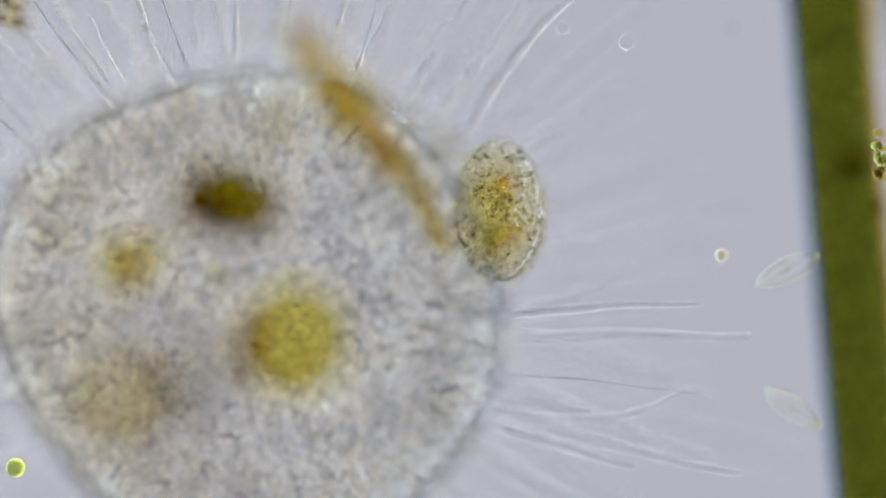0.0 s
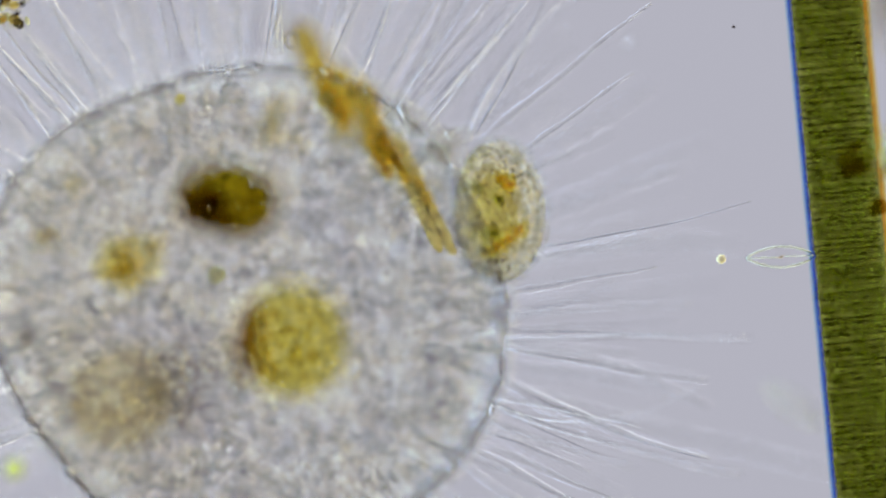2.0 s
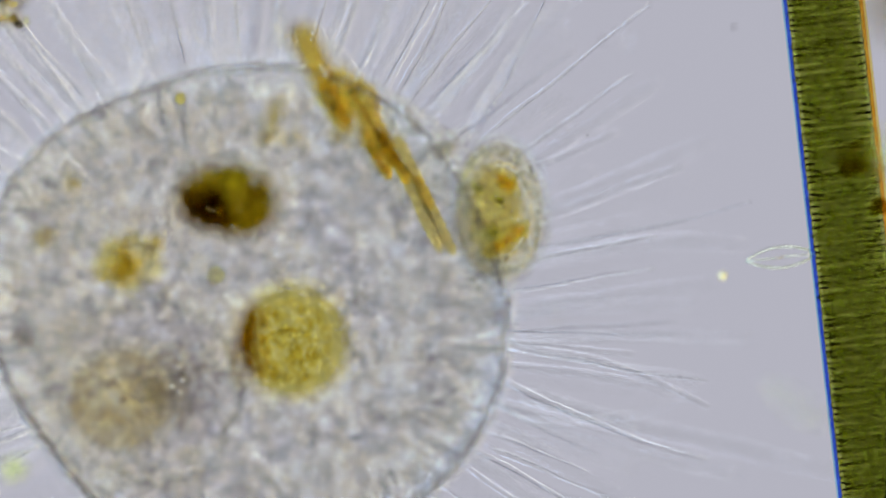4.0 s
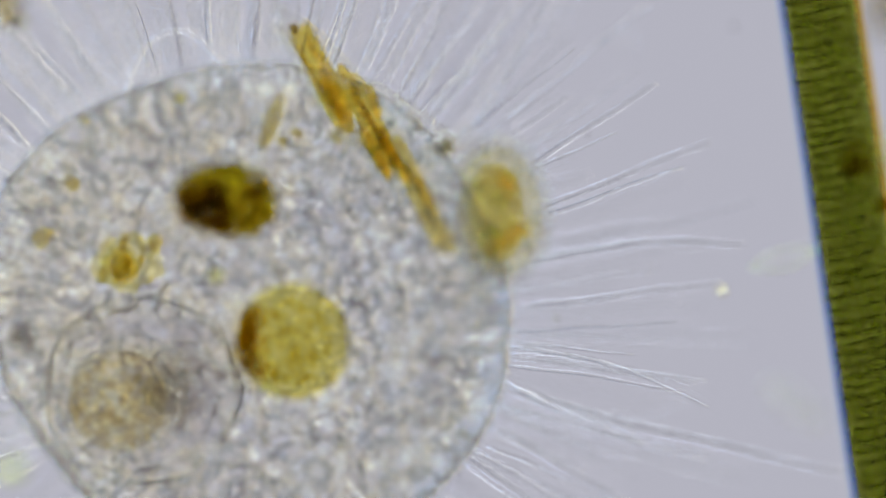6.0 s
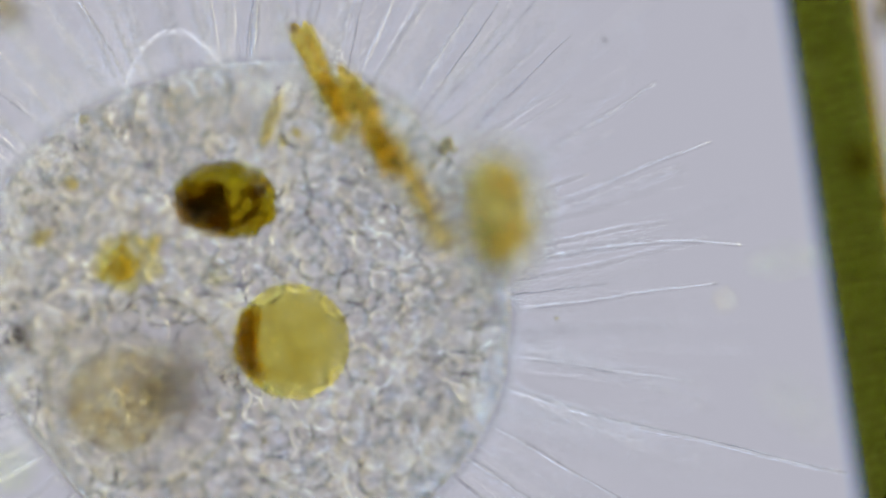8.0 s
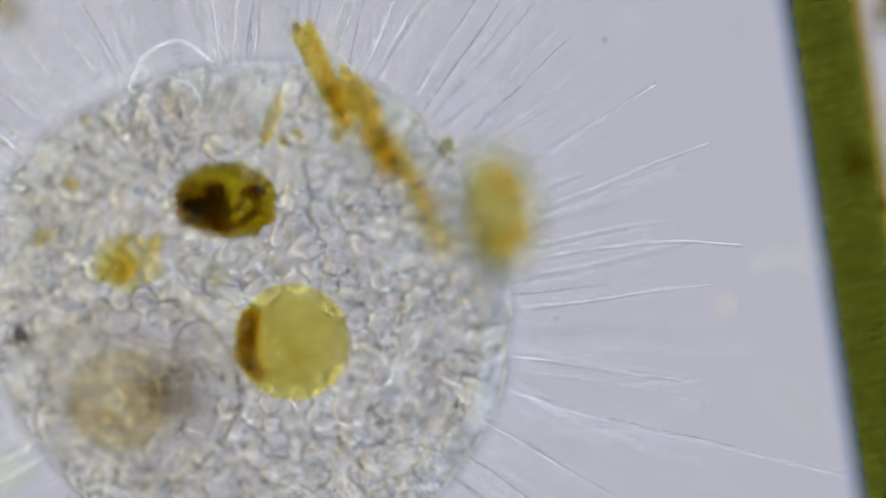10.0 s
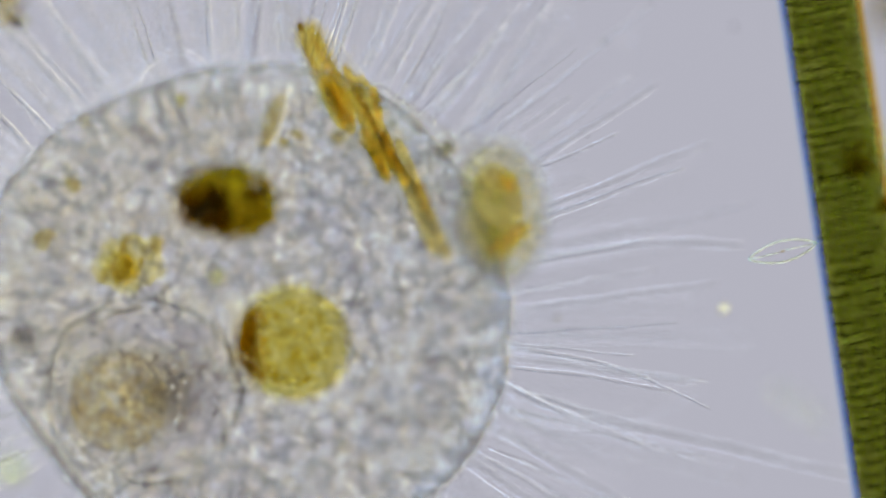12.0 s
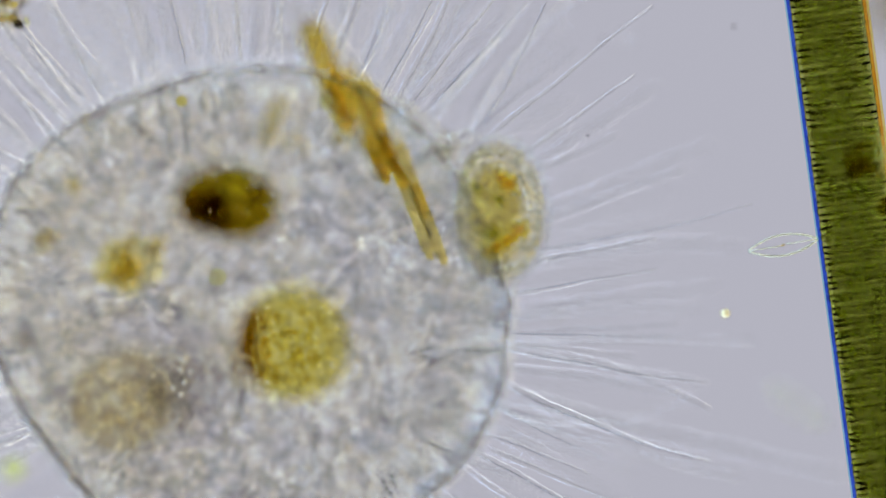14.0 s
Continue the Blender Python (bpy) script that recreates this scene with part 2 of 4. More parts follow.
def cell_body():
    bm = bmesh.new()
    outer = []
    for thick in (0.0, 0.8):
        made = bmesh.ops.create_uvsphere(bm, u_segments=240, v_segments=80, radius=1.0)["verts"]
        for v in made:
            angle = math.atan2(v.co.y, v.co.x)
            flat = math.hypot(v.co.x, v.co.y)
            full = (flat ** 8 + abs(v.co.z) ** 8) ** (1 / 8)
            way = Vector((math.cos(angle), math.sin(angle), 0.0))
            lump = (1 + 0.010 * noise.noise(way * 6) + 0.009 * abs(noise.noise(way * 17)) + 0.004 * noise.noise(way * 45) + 0.003 * noise.noise(v.co * 14)) / full - thick / 112
            p = in_cell(angle, flat * lump)
            v.co = Vector((p.x, p.y, v.co.z * FLAT * lump * UM))
        if not thick:
            outer = bm.faces[:]
    rim_bm, fold_bm, lumps = bmesh.new(), bmesh.new(), []
    for h, thick, seed in ((-3, 0.75, 3.1), (8, 0.5, 12.3), (13, 0.6, 17.9), (-12, 0.5, 24.9)):
        pts, top = [], (1 - (h / FLAT) ** 8) ** 0.125
        for k in range(721):
            way = Vector((math.cos(k * math.pi / 360), math.sin(k * math.pi / 360), 0.0))
            off = Vector((0, 0, seed))
            wave = 0.010 * noise.noise(way * 6) + 0.009 * abs(noise.noise(way * 17)) + 0.011 * noise.noise(way * 40 + off) + 0.008 * noise.noise(way * 90 + off)
            pts.append(in_cell(k * math.pi / 360, 0.995 * top + wave, h + 3 * noise.noise(way * 12 + off)))
        tube(rim_bm if h == -3 else fold_bm, pts, [max(0.04, thick * (0.7 + 2.2 * noise.noise(p * 200))) for p in pts], 5)
    # the tubes above height 10 are tinted dark, as shade on the steep side
    for h, thick, share, seed in ((3, 1.0, 0.992, 31.0), (-6, 1.1, 0.99, 35.5), (20, 1.2, 0.984, 44.0), (31, 2.6, 0.970, 47.0), (41, 3.2, 0.955, 58.0), (25, 0.6, 0.978, 61.0), (19, 0.5, 0.985, 66.0)):
        pts = []
        for k in range(361):
            way, off = Vector((math.cos(k * math.pi / 180), math.sin(k * math.pi / 180), 0.0)), Vector((0, 0, seed))
            wave = 0.010 * noise.noise(way * 6) + 0.009 * abs(noise.noise(way * 17)) + 0.006 * noise.noise(way * 22 + off)
            pts.append(in_cell(k * math.pi / 180, share + wave, h + 3 * noise.noise(way * 8 + off)))
        part("rim", tube(bmesh.new(), pts, [thick * (0.85 + 0.5 * noise.noise(p * 120)) for p in pts], 10), M_ROLL if h < 10 else M_FOLD if thick < 0.8 else M_SHADE, HELIO, "soft rolled edge and painted side shade of the membrane")
    part("rim", rim_bm, M_WALL, HELIO, "thin uneven dark rim of the membrane")
    part("rim", fold_bm, M_FOLD, HELIO, "greyish broken folds of the membrane's side")
    for k in range(620):
        angle, h, big = rng.uniform(-math.pi, math.pi), rng.choice((rng.uniform(-8, 6), rng.uniform(-7, 2), rng.uniform(10, 38))), rng.uniform(0.6, 1.9)
        way = Vector((math.cos(angle), math.sin(angle), 0.0))
        lumps.append((in_cell(angle, 0.984 + 0.010 * noise.noise(way * 6) + 0.009 * abs(noise.noise(way * 17)) + rng.uniform(-0.01, 0.012), h), (big, big * rng.uniform(0.6, 1.8), big), angle))
    many("rim_granulation", lumps, M_RAY, HELIO, "clear granules and folds along the rim", 2, 0.2)
    part("cell_membrane", skin(bm, outer), M_BODY, HELIO, "thin clear wrinkled cell membrane")


FOOD = ((400, 352, 92), (515, 605, 102), (225, 470, 52), (250, 692, 160), (485, 200, 40))


def icosphere(detail):
    bm = bmesh.new()
    bmesh.ops.create_icosphere(bm, subdivisions=detail, radius=1.0)
    xyz = np.array([v.co[:] for v in bm.verts])
    tri = np.array([[v.index for v in f.verts] for f in bm.faces])
    bm.free()
    return xyz, tri


def many(name, balls, material, parent, label, detail=3, wobble=0.06):
    """Many small rounded bodies in one mesh: rows of place, three half axes in micrometres and a turn."""
    xyz, tri = icosphere(detail)
    r = np.random.RandomState(5)
    points, faces = [], []
    for k, (place, size, turn) in enumerate(balls):
        a = r.uniform(-2.5, 2.5, (3, 3))
        p = xyz * (1 + wobble * np.sin(xyz @ a.T + r.uniform(0, 6, 3)).sum(1, keepdims=True)) * np.array(size) * UM
        c, d = math.cos(turn), math.sin(turn)
        p = p @ np.array(((c, d, 0), (-d, c, 0), (0, 0, 1)))
        points.append(p + np.array(place - parent.location))
        faces.append(tri + k * len(xyz))
    me = bpy.data.meshes.new(name)
    me.from_pydata(np.concatenate(points), [], np.concatenate(faces).tolist())
    me.polygons.foreach_set("use_smooth", [True] * len(me.polygons))
    me.materials.append(material)
    ob = new(name, me)
    ob.parent = parent
    return tagged(ob, label, kind="stuff")


def foam():
    shapes = []
    for k in range(5):
        ball = bmesh.new()
        blob(ball, Vector((0, 0, 0)), (4.4, 4.4, 4.4), detail=3, wobble=0.2, grain=4.2, seed=k * 3.7)
        mesh = bpy.data.meshes.new("vacuole")
        ball.to_mesh(mesh)
        ball.free()
        mesh.polygons.foreach_set("use_smooth", [True] * len(mesh.polygons))
        mesh.materials.append(M_FOAM)
        shapes.append(mesh)
    single, rest, thin, walls, lines, dense, knots = 0, [], [], bmesh.new(), bmesh.new(), bmesh.new(), []
    for level, step in ((-4, 10.5), (-6, 13.5), (-2, 8.5), (5, 12.0), (-3, 5.2), (15, 12.0), (25, 9.5), (34, 9.0), (44, 8.2), (52, 7.2)):
        taken = {}
        for _ in range(8000):
            u, v, h = rng.uniform(-60, 915), rng.uniform(110, 960), level + rng.uniform(-3, 3)
            if not inside(u, v, h, 0.975):
                continue
            if any(math.hypot(u - a, v - b) < c * 0.98 for a, b, c in (FOOD if level in (-4, -3, -2) else FOOD[:3] if h < 20 else ())):
                continue
            angle = math.atan2(MIDDLE[1] - v, u - MIDDLE[0])
            edge = math.hypot(u - MIDDLE[0], v - MIDDLE[1]) / rim(angle) > 0.76
            if level == -3 and math.hypot(u - MIDDLE[0], v - MIDDLE[1]) / rim(angle) < 0.87:
                continue
            gap = step / 0.25
            key = (int(u // gap), int(v // gap))
            if any(math.hypot(u - a, v - b) < gap * 0.80 for i in (-1, 0, 1) for j in (-1, 0, 1) for a, b in taken.get((key[0] + i, key[1] + j), ())):
                continue
            taken.setdefault(key, []).append((u, v))
            size = step * rng.uniform(0.34, 0.64)
            long = rng.uniform(1.2, 1.8) if edge else rng.uniform(0.9, 1.4)
            turn = angle + rng.uniform(-0.3, 0.3) if edge else rng.uniform(0, 3.14)
            if not inside(u, v, h, 1.008 - size * (long if edge else 1.0) / 112):
                continue
            grow, steps, bend = size * rng.uniform(0.95, 1.15), 14, rng.uniform(0, 50)
            c, d = math.cos(turn), math.sin(turn)
            ring = []
            for k in range(steps + 1):
                w = 2 * math.pi * (k % steps) / steps
                far = grow * (1 + 0.30 * noise.noise(Vector((1.3 * math.cos(w), 1.3 * math.sin(w), bend))))
                x, y = far * long * math.cos(w), far * math.sin(w)
                ring.append(at(u, v, h) + Vector((x * c - y * d, x * d + y * c, grow * 0.5 * noise.noise(Vector((math.cos(w), math.sin(w), bend + 9))))) * UM)
            look_of = rng.random()
            fine = 10 < level < 30 and look_of < 0.12
            wide = rng.uniform(0.4, 0.62) if level < 10 or fine else rng.uniform(0.45, 0.85)
            tube(dense if level == 5 and look_of > 0.3 else (walls if look_of < 0.55 else lines) if level < 10 else lines if fine else dense, ring, [max(0.06, wide * (1 + 1.6 * noise.noise(p * 260))) for p in ring], 5)
            if rng.random() < 0.5:
                b = rng.uniform(0.8, 2.4)
                knots.append((rng.choice(ring) + Vector((0, 0, rng.uniform(-4, 4) * UM)), (b, b * rng.uniform(0.6, 1.5), b), turn))
            if level == -4 and single < 300:
                ob = new("vacuole", rng.choice(shapes))
                ob.parent = HELIO
                ob.location = at(u, v, h) - HELIO.location
                ob.rotation_euler = (rng.uniform(0, 6), 0, turn)
                ob.scale = (size * long / 4.4, size / 4.4, size / 4.4)
                single += 1
            else:
                (rest if level in (-4, -3) else thin).append((at(u, v, h), (size * long, size, size), turn))
    tagged(part("foam_wall", walls, M_WALL, HELIO, "fine dark walls between the bubbles"), kind="stuff")
    tagged(part("foam_wall", lines, M_LINE, HELIO, "fine bright walls between the bubbles"), kind="stuff")
    many("foam_knot", knots, M_KNOT, HELIO, "greyish lumps where bubbles meet", 2, 0.2)
    many("foam", rest, M_FOAM, HELIO, "foam of small clear bubbles", wobble=0.19)
    tagged(part("foam_wall", dense, M_DENSE, HELIO, "soft greyish walls between the upper bubbles"), kind="stuff")
    many("foam", thin, M_MIST, HELIO, "fainter foam of clear bubbles", wobble=0.16)
    for name, m, count, label in (("ray_root", M_RAY, 100, "fine clear roots of the needle rays"), ("ray_root", M_EDGE, 150, "fine dark roots of the needle rays")):
        bm = bmesh.new()
        for i in range(count):
            angle, h = rng.uniform(-math.pi, math.pi), rng.choice((rng.uniform(-2, 8), rng.uniform(15, 35), rng.uniform(34, 53)))
            top = (1 - abs(h / FLAT) ** 8) ** 0.125 * 0.985
            low, lean = rng.uniform(0.5, 0.8), rng.uniform(-0.12, 0.12)
            pts = [in_cell(angle + lean * (1 - f), low + (top - low) * f, h) for f in (0, 0.3, 0.65, 1)]
            pts[1] += Vector((rng.gauss(0, 1.2), rng.gauss(0, 1.2), 0)) * UM
            pts[2] += Vector((rng.gauss(0, 0.8), rng.gauss(0, 0.8), 0)) * UM
            k = rng.uniform(0.3, 0.55)
            tube(bm, pts, [k * 0.5, k * 0.8, k, k], 5)
        tagged(part(name, bm, m, HELIO, label), kind="stuff")
    for name, m, count, label in (("granulation", M_RAY, 1800, "fine clear granules in the cell"), ("dark_granulation", M_EDGE, 450, "fine dark granules in the cell")):
        dots = []
        while len(dots) < count:
            u, v, h = rng.uniform(-40, 910), rng.uniform(115, 930), rng.choice((rng.uniform(-3, 6), rng.uniform(6, 32), rng.uniform(16, 32)) + (() if m is M_RAY else (rng.uniform(32, 56), rng.uniform(40, 57))))
            if not inside(u, v, h, 0.98) or math.hypot(u - 228, v - 690) < 130 and rng.random() < 0.3:
                continue
            angle = math.atan2(MIDDLE[1] - v, u - MIDDLE[0])
            k = rng.uniform(0.3, 0.85)
            long = rng.uniform(1, 9) if math.hypot(u - MIDDLE[0], v - MIDDLE[1]) > 260 and rng.random() < 0.5 else rng.uniform(1, 2)
            dots.append((at(u, v, h), (k * long, k, k), angle + rng.uniform(-0.25, 0.25)))
        many(name, dots, m, HELIO, label, 2)


def food():
    bm = blob(bmesh.new(), at(518, 605, -3), (25, 25.5, 24), 20, 5, 0.05, 9, 1.0)
    y = part("food_vacuole", bm, M_YELLOW, HELIO, "round bright yellow food vacuole")
    for k in range(22):
        f = k / 21
        w = radians(142 + 88 * f)
        deep = 0.81 - (0.2 * rng.random() if k % 2 else 0.02) * math.sin(f * 3.1)
        big = 2.2 + 3.4 * math.sin(0.25 + f * 2.6) * rng.uniform(0.6, 1.1)
        bm = blob(bmesh.new(), at(515 + 100 * deep * math.cos(w), 605 - 102 * deep * math.sin(w), rng.uniform(-9, -1)), (big, big * rng.uniform(1.0, 1.6), 3.5), 20 - 40 * f, 3, 0.4, 4, k * 1.3)
        part("brown_clot", bm, M_HALO if k % 2 else M_CLOT, y, "amber brown clot in the crescent")
    for name, m, count in (("yellow_granulation", M_YGRAIN, 210), ("ochre_granulation", M_HALO, 60)):
        grains = []
        for k in range(count):
            w, r = rng.uniform(0, 6.283), math.sqrt(rng.random()) * 0.76
            b = rng.uniform(0.7, 1.8)
            grains.append((at(515 + 96 * r * math.cos(w), 605 + 98 * r * math.sin(w), -2 + 24 * math.sqrt(1 - r * r)), (b * rng.uniform(1, 2.4), b * rng.uniform(0.5, 1.0), b * 0.7), rng.uniform(0, 3)))
        many(name, grains, m, HELIO, "yellow grains on the food vacuole", 2)
    bm = blob(bmesh.new(), at(402, 355, -7), (22.5, 16.5, 9), -8, 5, 0.12, 5, 3.0)
    o = part("food_vacuole", bm, M_OLIVE, HELIO, "oval olive and brown food vacuole")
    for k in range(30):
        u, v = 362 + rng.gauss(0, 22), 370 + rng.gauss(0, 18)
        bm = blob(bmesh.new(), at(u, v, rng.uniform(-12, -3)), (rng.uniform(2.5, 6), rng.uniform(2.5, 6), 3), rng.uniform(0, 180), 3, 0.4, 3, k * 2.1)
        part("brown_clot", bm, M_TAN, o, "dark brown clot")
    for k in range(16):
        u, v = 432 + rng.uniform(-30, 36), 362 + rng.uniform(-36, 40)
        bm = blob(bmesh.new(), at(u, v, rng.uniform(-12, -3)), (rng.uniform(2, 6), rng.uniform(0.8, 1.8), 1.5), 35 + rng.uniform(-25, 25), 2, 0.4, 3, k * 1.7)
        part("dark_streak", bm, M_TAN, o, "dark olive streak")
    for u, v, a, b in ((425, 305, 12, 4), (455, 385, 9, 4), (412, 402, 9, 3)):
        part("green_patch", blob(bmesh.new(), at(u, v, -5), (a, b, 5), rng.uniform(-30, 30), 3, 0.3, 5, u), M_GREENB if v < 350 else M_ORANGE, o, "olive green patch" if v < 350 else "ochre patch")
    bm = blob(bmesh.new(), at(216, 470, 2), (6.5, 7.5, 6), 0, 4, 0.5, 4, 5.0)
    p = part("food_vacuole", bm, M_PALE, HELIO, "small pale yellow food vacuole")
    part("yellow_halo", blob(bmesh.new(), at(224, 466, 6), (13, 12, 8), 0, 5, 0.5, 5, 4.0), M_HALO, p, "faint ragged yellow halo")
    for k in range(40):
        u, v, b = 224 + rng.gauss(0, 22), 466 + rng.gauss(0, 20), rng.uniform(0.7, 2.0)
        part("yellow_clot", blob(bmesh.new(), at(u, v, rng.uniform(-3, 14)), (b, b * rng.uniform(1, 2.4), b), rng.uniform(-20, 20), 3, 0.4, 3, k * 2.3), M_PALE if k % 6 == 0 else M_YGRAIN, p, "ragged pale yellow clot")
    bm = blob(bmesh.new(), at(215, 475, 3), (4.5, 6, 4), 25, 3, 0.35, 4, 6.0)
    part("yellow_clot", bm, M_PALE, p, "ochre yellow clot")
    bm = blob(bmesh.new(), at(250, 692, 2), (42.5, 42.5, 34), 0, 5, 0.09, 16, 7.0)
    outer = bm.faces[:]
    blob(bm, at(250, 692, 2), (41.6, 41.6, 33.1), 0, 5, 0.09, 16, 7.0)
    v = part("large_vacuole", skin(bm, outer), M_VAC, HELIO, "large clear round vacuole")
    bm = blob(bmesh.new(), at(208, 710, 8), (21, 22, 13), 0, 5, 0.12, 5, 8.0)
    part("grained_ball", bm, M_GRAIN, v, "pale grained food ball")
    balls = []
    for k in range(170):
        w, r = rng.uniform(0, 6.283), math.sqrt(rng.random())
        b = rng.uniform(0.8, 2.2)
        balls.append((at(208 + 80 * r * math.cos(w), 710 + 84 * r * math.sin(w), 8 + rng.uniform(-8, 8) * (1 - r * 0.6)), (b, b * 1.4, b), w))
    many("grained_filling", balls, M_GRAIN, HELIO, "pale yellow food grains", 2)
    for k in range(11):
        w, r = k * 2.4, 5 + 5.4 * k
        part("grey_clot", blob(bmesh.new(), at(298 + r * math.cos(w), 690 + r * math.sin(w), -48 + 2 * math.sin(k)), (11, 10, 3), k * 40, 3, 0.3, 6, k), M_GREY, v, "grey shadowy clot")
    for grow, h in ((29, 0), (24, 6)):
        bm = blob(bmesh.new(), at(218, 702, h), (grow, grow, grow * 0.7), 0, 5, 0.10, 8, grow)
        outer = bm.faces[:]
        blob(bm, at(218, 702, h), (grow - 0.7, grow - 0.7, grow * 0.7 - 0.7), 0, 5, 0.10, 8, grow)
        part("inner_film", skin(bm, outer), M_VEIL, v, "faint wrinkled film in the vacuole")
    for u, q, h, far, thick in ((250, 692, 0, 42.3, 0.75), (250, 692, -4, 41.6, 0.6), (208, 710, 3, 21.5, 0.6), (210, 708, 1, 17.0, 0.5), (214, 706, -2, 13.5, 0.5), (208, 712, 5, 9.5, 0.5), (246, 690, 8, 36.0, 0.45)):
        pts = []
        for k in range(91):
            w = 2 * math.pi * k / 90
            grow = far * (1 + 0.05 * noise.noise(Vector((1.5 * math.cos(w), 1.5 * math.sin(w), far))) + 0.015 * noise.noise(Vector((6 * math.cos(w), 6 * math.sin(w), far))))
            pts.append(at(u, q, h) + Vector((grow * math.cos(w), grow * math.sin(w), 2 * noise.noise(Vector((math.cos(w), math.sin(w), far))))) * UM)
        part("vacuole_fold", tube(bmesh.new(), pts, [max(0.05, thick * (0.8 + 1.2 * noise.noise(p * 150))) for p in pts], 6), M_LINE if h in (-4, 1, 5) else M_CREASE, v, "thin curved fold of the vacuole's wall")
    for low, high, h, share, thick, m in ((186, 244, -4, 0.996, 1.6, M_RAY), (184, 246, -4, 1.008, 1.7, M_CREASE), (188, 242, 26, 0.985, 1.4, M_FOLD)):
        pts = [in_cell(radians(low + (high - low) * k / 60), share + 0.010 * noise.noise(Vector((math.cos(radians(low + (high - low) * k / 60)), math.sin(radians(low + (high - low) * k / 60)), 0.0)) * 6), h) for k in range(61)]
        part("rim", tube(bmesh.new(), pts, [thick * math.sin(0.15 + 2.85 * k / 60) for k in range(61)], 10), m, HELIO, "smooth taut edge of the membrane round the vacuole")
    bm = blob(bmesh.new(), at(383, 487, 25), (4, 4, 4), 0, 2, 0.2, 4, 10.0)
    part("green_granule", bm, M_GREENB, HELIO, "small pale green granule")
    bm = blob(bmesh.new(), at(35, 594, -5), (3.6, 3.8, 3.4), 0, 3, 0.1, 4, 11.0)
    part("dark_granule", bm, M_DARK, HELIO, "small dark round granule")
    for far, m, label in ((5.4, M_LINE, "clear bright ring round the dark granule"), (6.4, M_WALL, "thin dark wall of the granule's ring")):
        ring = [at(36 + far * 4 * math.cos(w), 594 + far * 4 * math.sin(w), -5) for w in (2 * math.pi * k / 28 for k in range(29))]
        part("clear_granule", tube(bmesh.new(), ring, [0.6] * 29, 6), m, HELIO, label)
    bm = blob(bmesh.new(), at(410, 165, 27), (5.2, 5.0, 4.5), 0, 5, 0.05, 4, 12.0)
    part("clear_granule", bm, M_VAC, HELIO, "small clear ring-like granule")
    ring = [at(410 + 20 * math.cos(w), 165 + 18 * math.sin(w), 27) for w in (2 * math.pi * k / 24 for k in range(25))]
    part("clear_granule", tube(bmesh.new(), ring, [0.55] * 25, 6), M_WALL, HELIO, "thin dark wall of the ring-like granule")
    ring = [at(517 + 11 * math.cos(w), 72 + 14 * math.sin(w), 34) for w in (2 * math.pi * k / 20 for k in range(21))]
    part("clear_granule", tube(bmesh.new(), ring, [0.6] * 21, 6), M_FOLD, HELIO, "small brownish ring beside the diatoms")
    part("green_granule", blob(bmesh.new(), at(578, 176, 32), (3.6, 3.2, 3), 0, 3, 0.2, 4, 14.0), M_GREENB, HELIO, "small dull green granule")
    for u, v, h, r in ((75, 420, 8, 5), (128, 326, 6, 4), (500, 250, 2, 3), (525, 235, 3, 2.5), (150, 212, 2, 2.5), (600, 240, 4, 4), (275, 430, 5, 4)):
        part("yellow_granule", blob(bmesh.new(), at(u, v, h), (r, r * 0.8, r * 0.7), u, 3, 0.4, 3, u * 0.2), M_PALE, HELIO, "small pale yellow granule")
    for u, v, h, r in ((500, 474, 0, 4.5), (480, 468, -2, 4)):
        part("grey_granule", blob(bmesh.new(), at(u, v, h), (r, r * 0.8, r * 0.7), u, 3, 0.3, 3, u * 0.2), M_GREY, HELIO, "small grey granule")
    for u, v, h, a, b, turn in ((690, 185, 8, 16, 5, -40), (745, 215, 16, 13, 5, -38), (800, 262, 22, 11, 5, -45), (815, 240, 30, 7, 4, 10), (770, 300, 18, 12, 6, -60), (700, 210, 24, 9, 4, -30)):
        part("ruffled_film", blob(bmesh.new(), at(u, v, h), (a, b, 5), turn, 4, 0.5, 4, u * 0.3), M_FILM, HELIO, "ruffled clear film at the cell's edge")
    bits = [(at(784 + rng.gauss(0, 9), 266 + rng.gauss(0, 12), rng.uniform(-2, 3)), (b, b * 1.4, b), rng.uniform(0, 3)) for b in (rng.uniform(0.9, 2.0) for k in range(16))]
    many("grey_green_granulation", bits, M_FLECK, HELIO, "small grey-green grains at the cell's edge", 2, 0.15)
    bm = blob(bmesh.new(), at(320, 175, 24), (2.6, 2.6, 2.4), 0, 2, 0.1, 4, 13.0)
    part("amber_granule", bm, M_ORANGE, HELIO, "tiny amber granule")


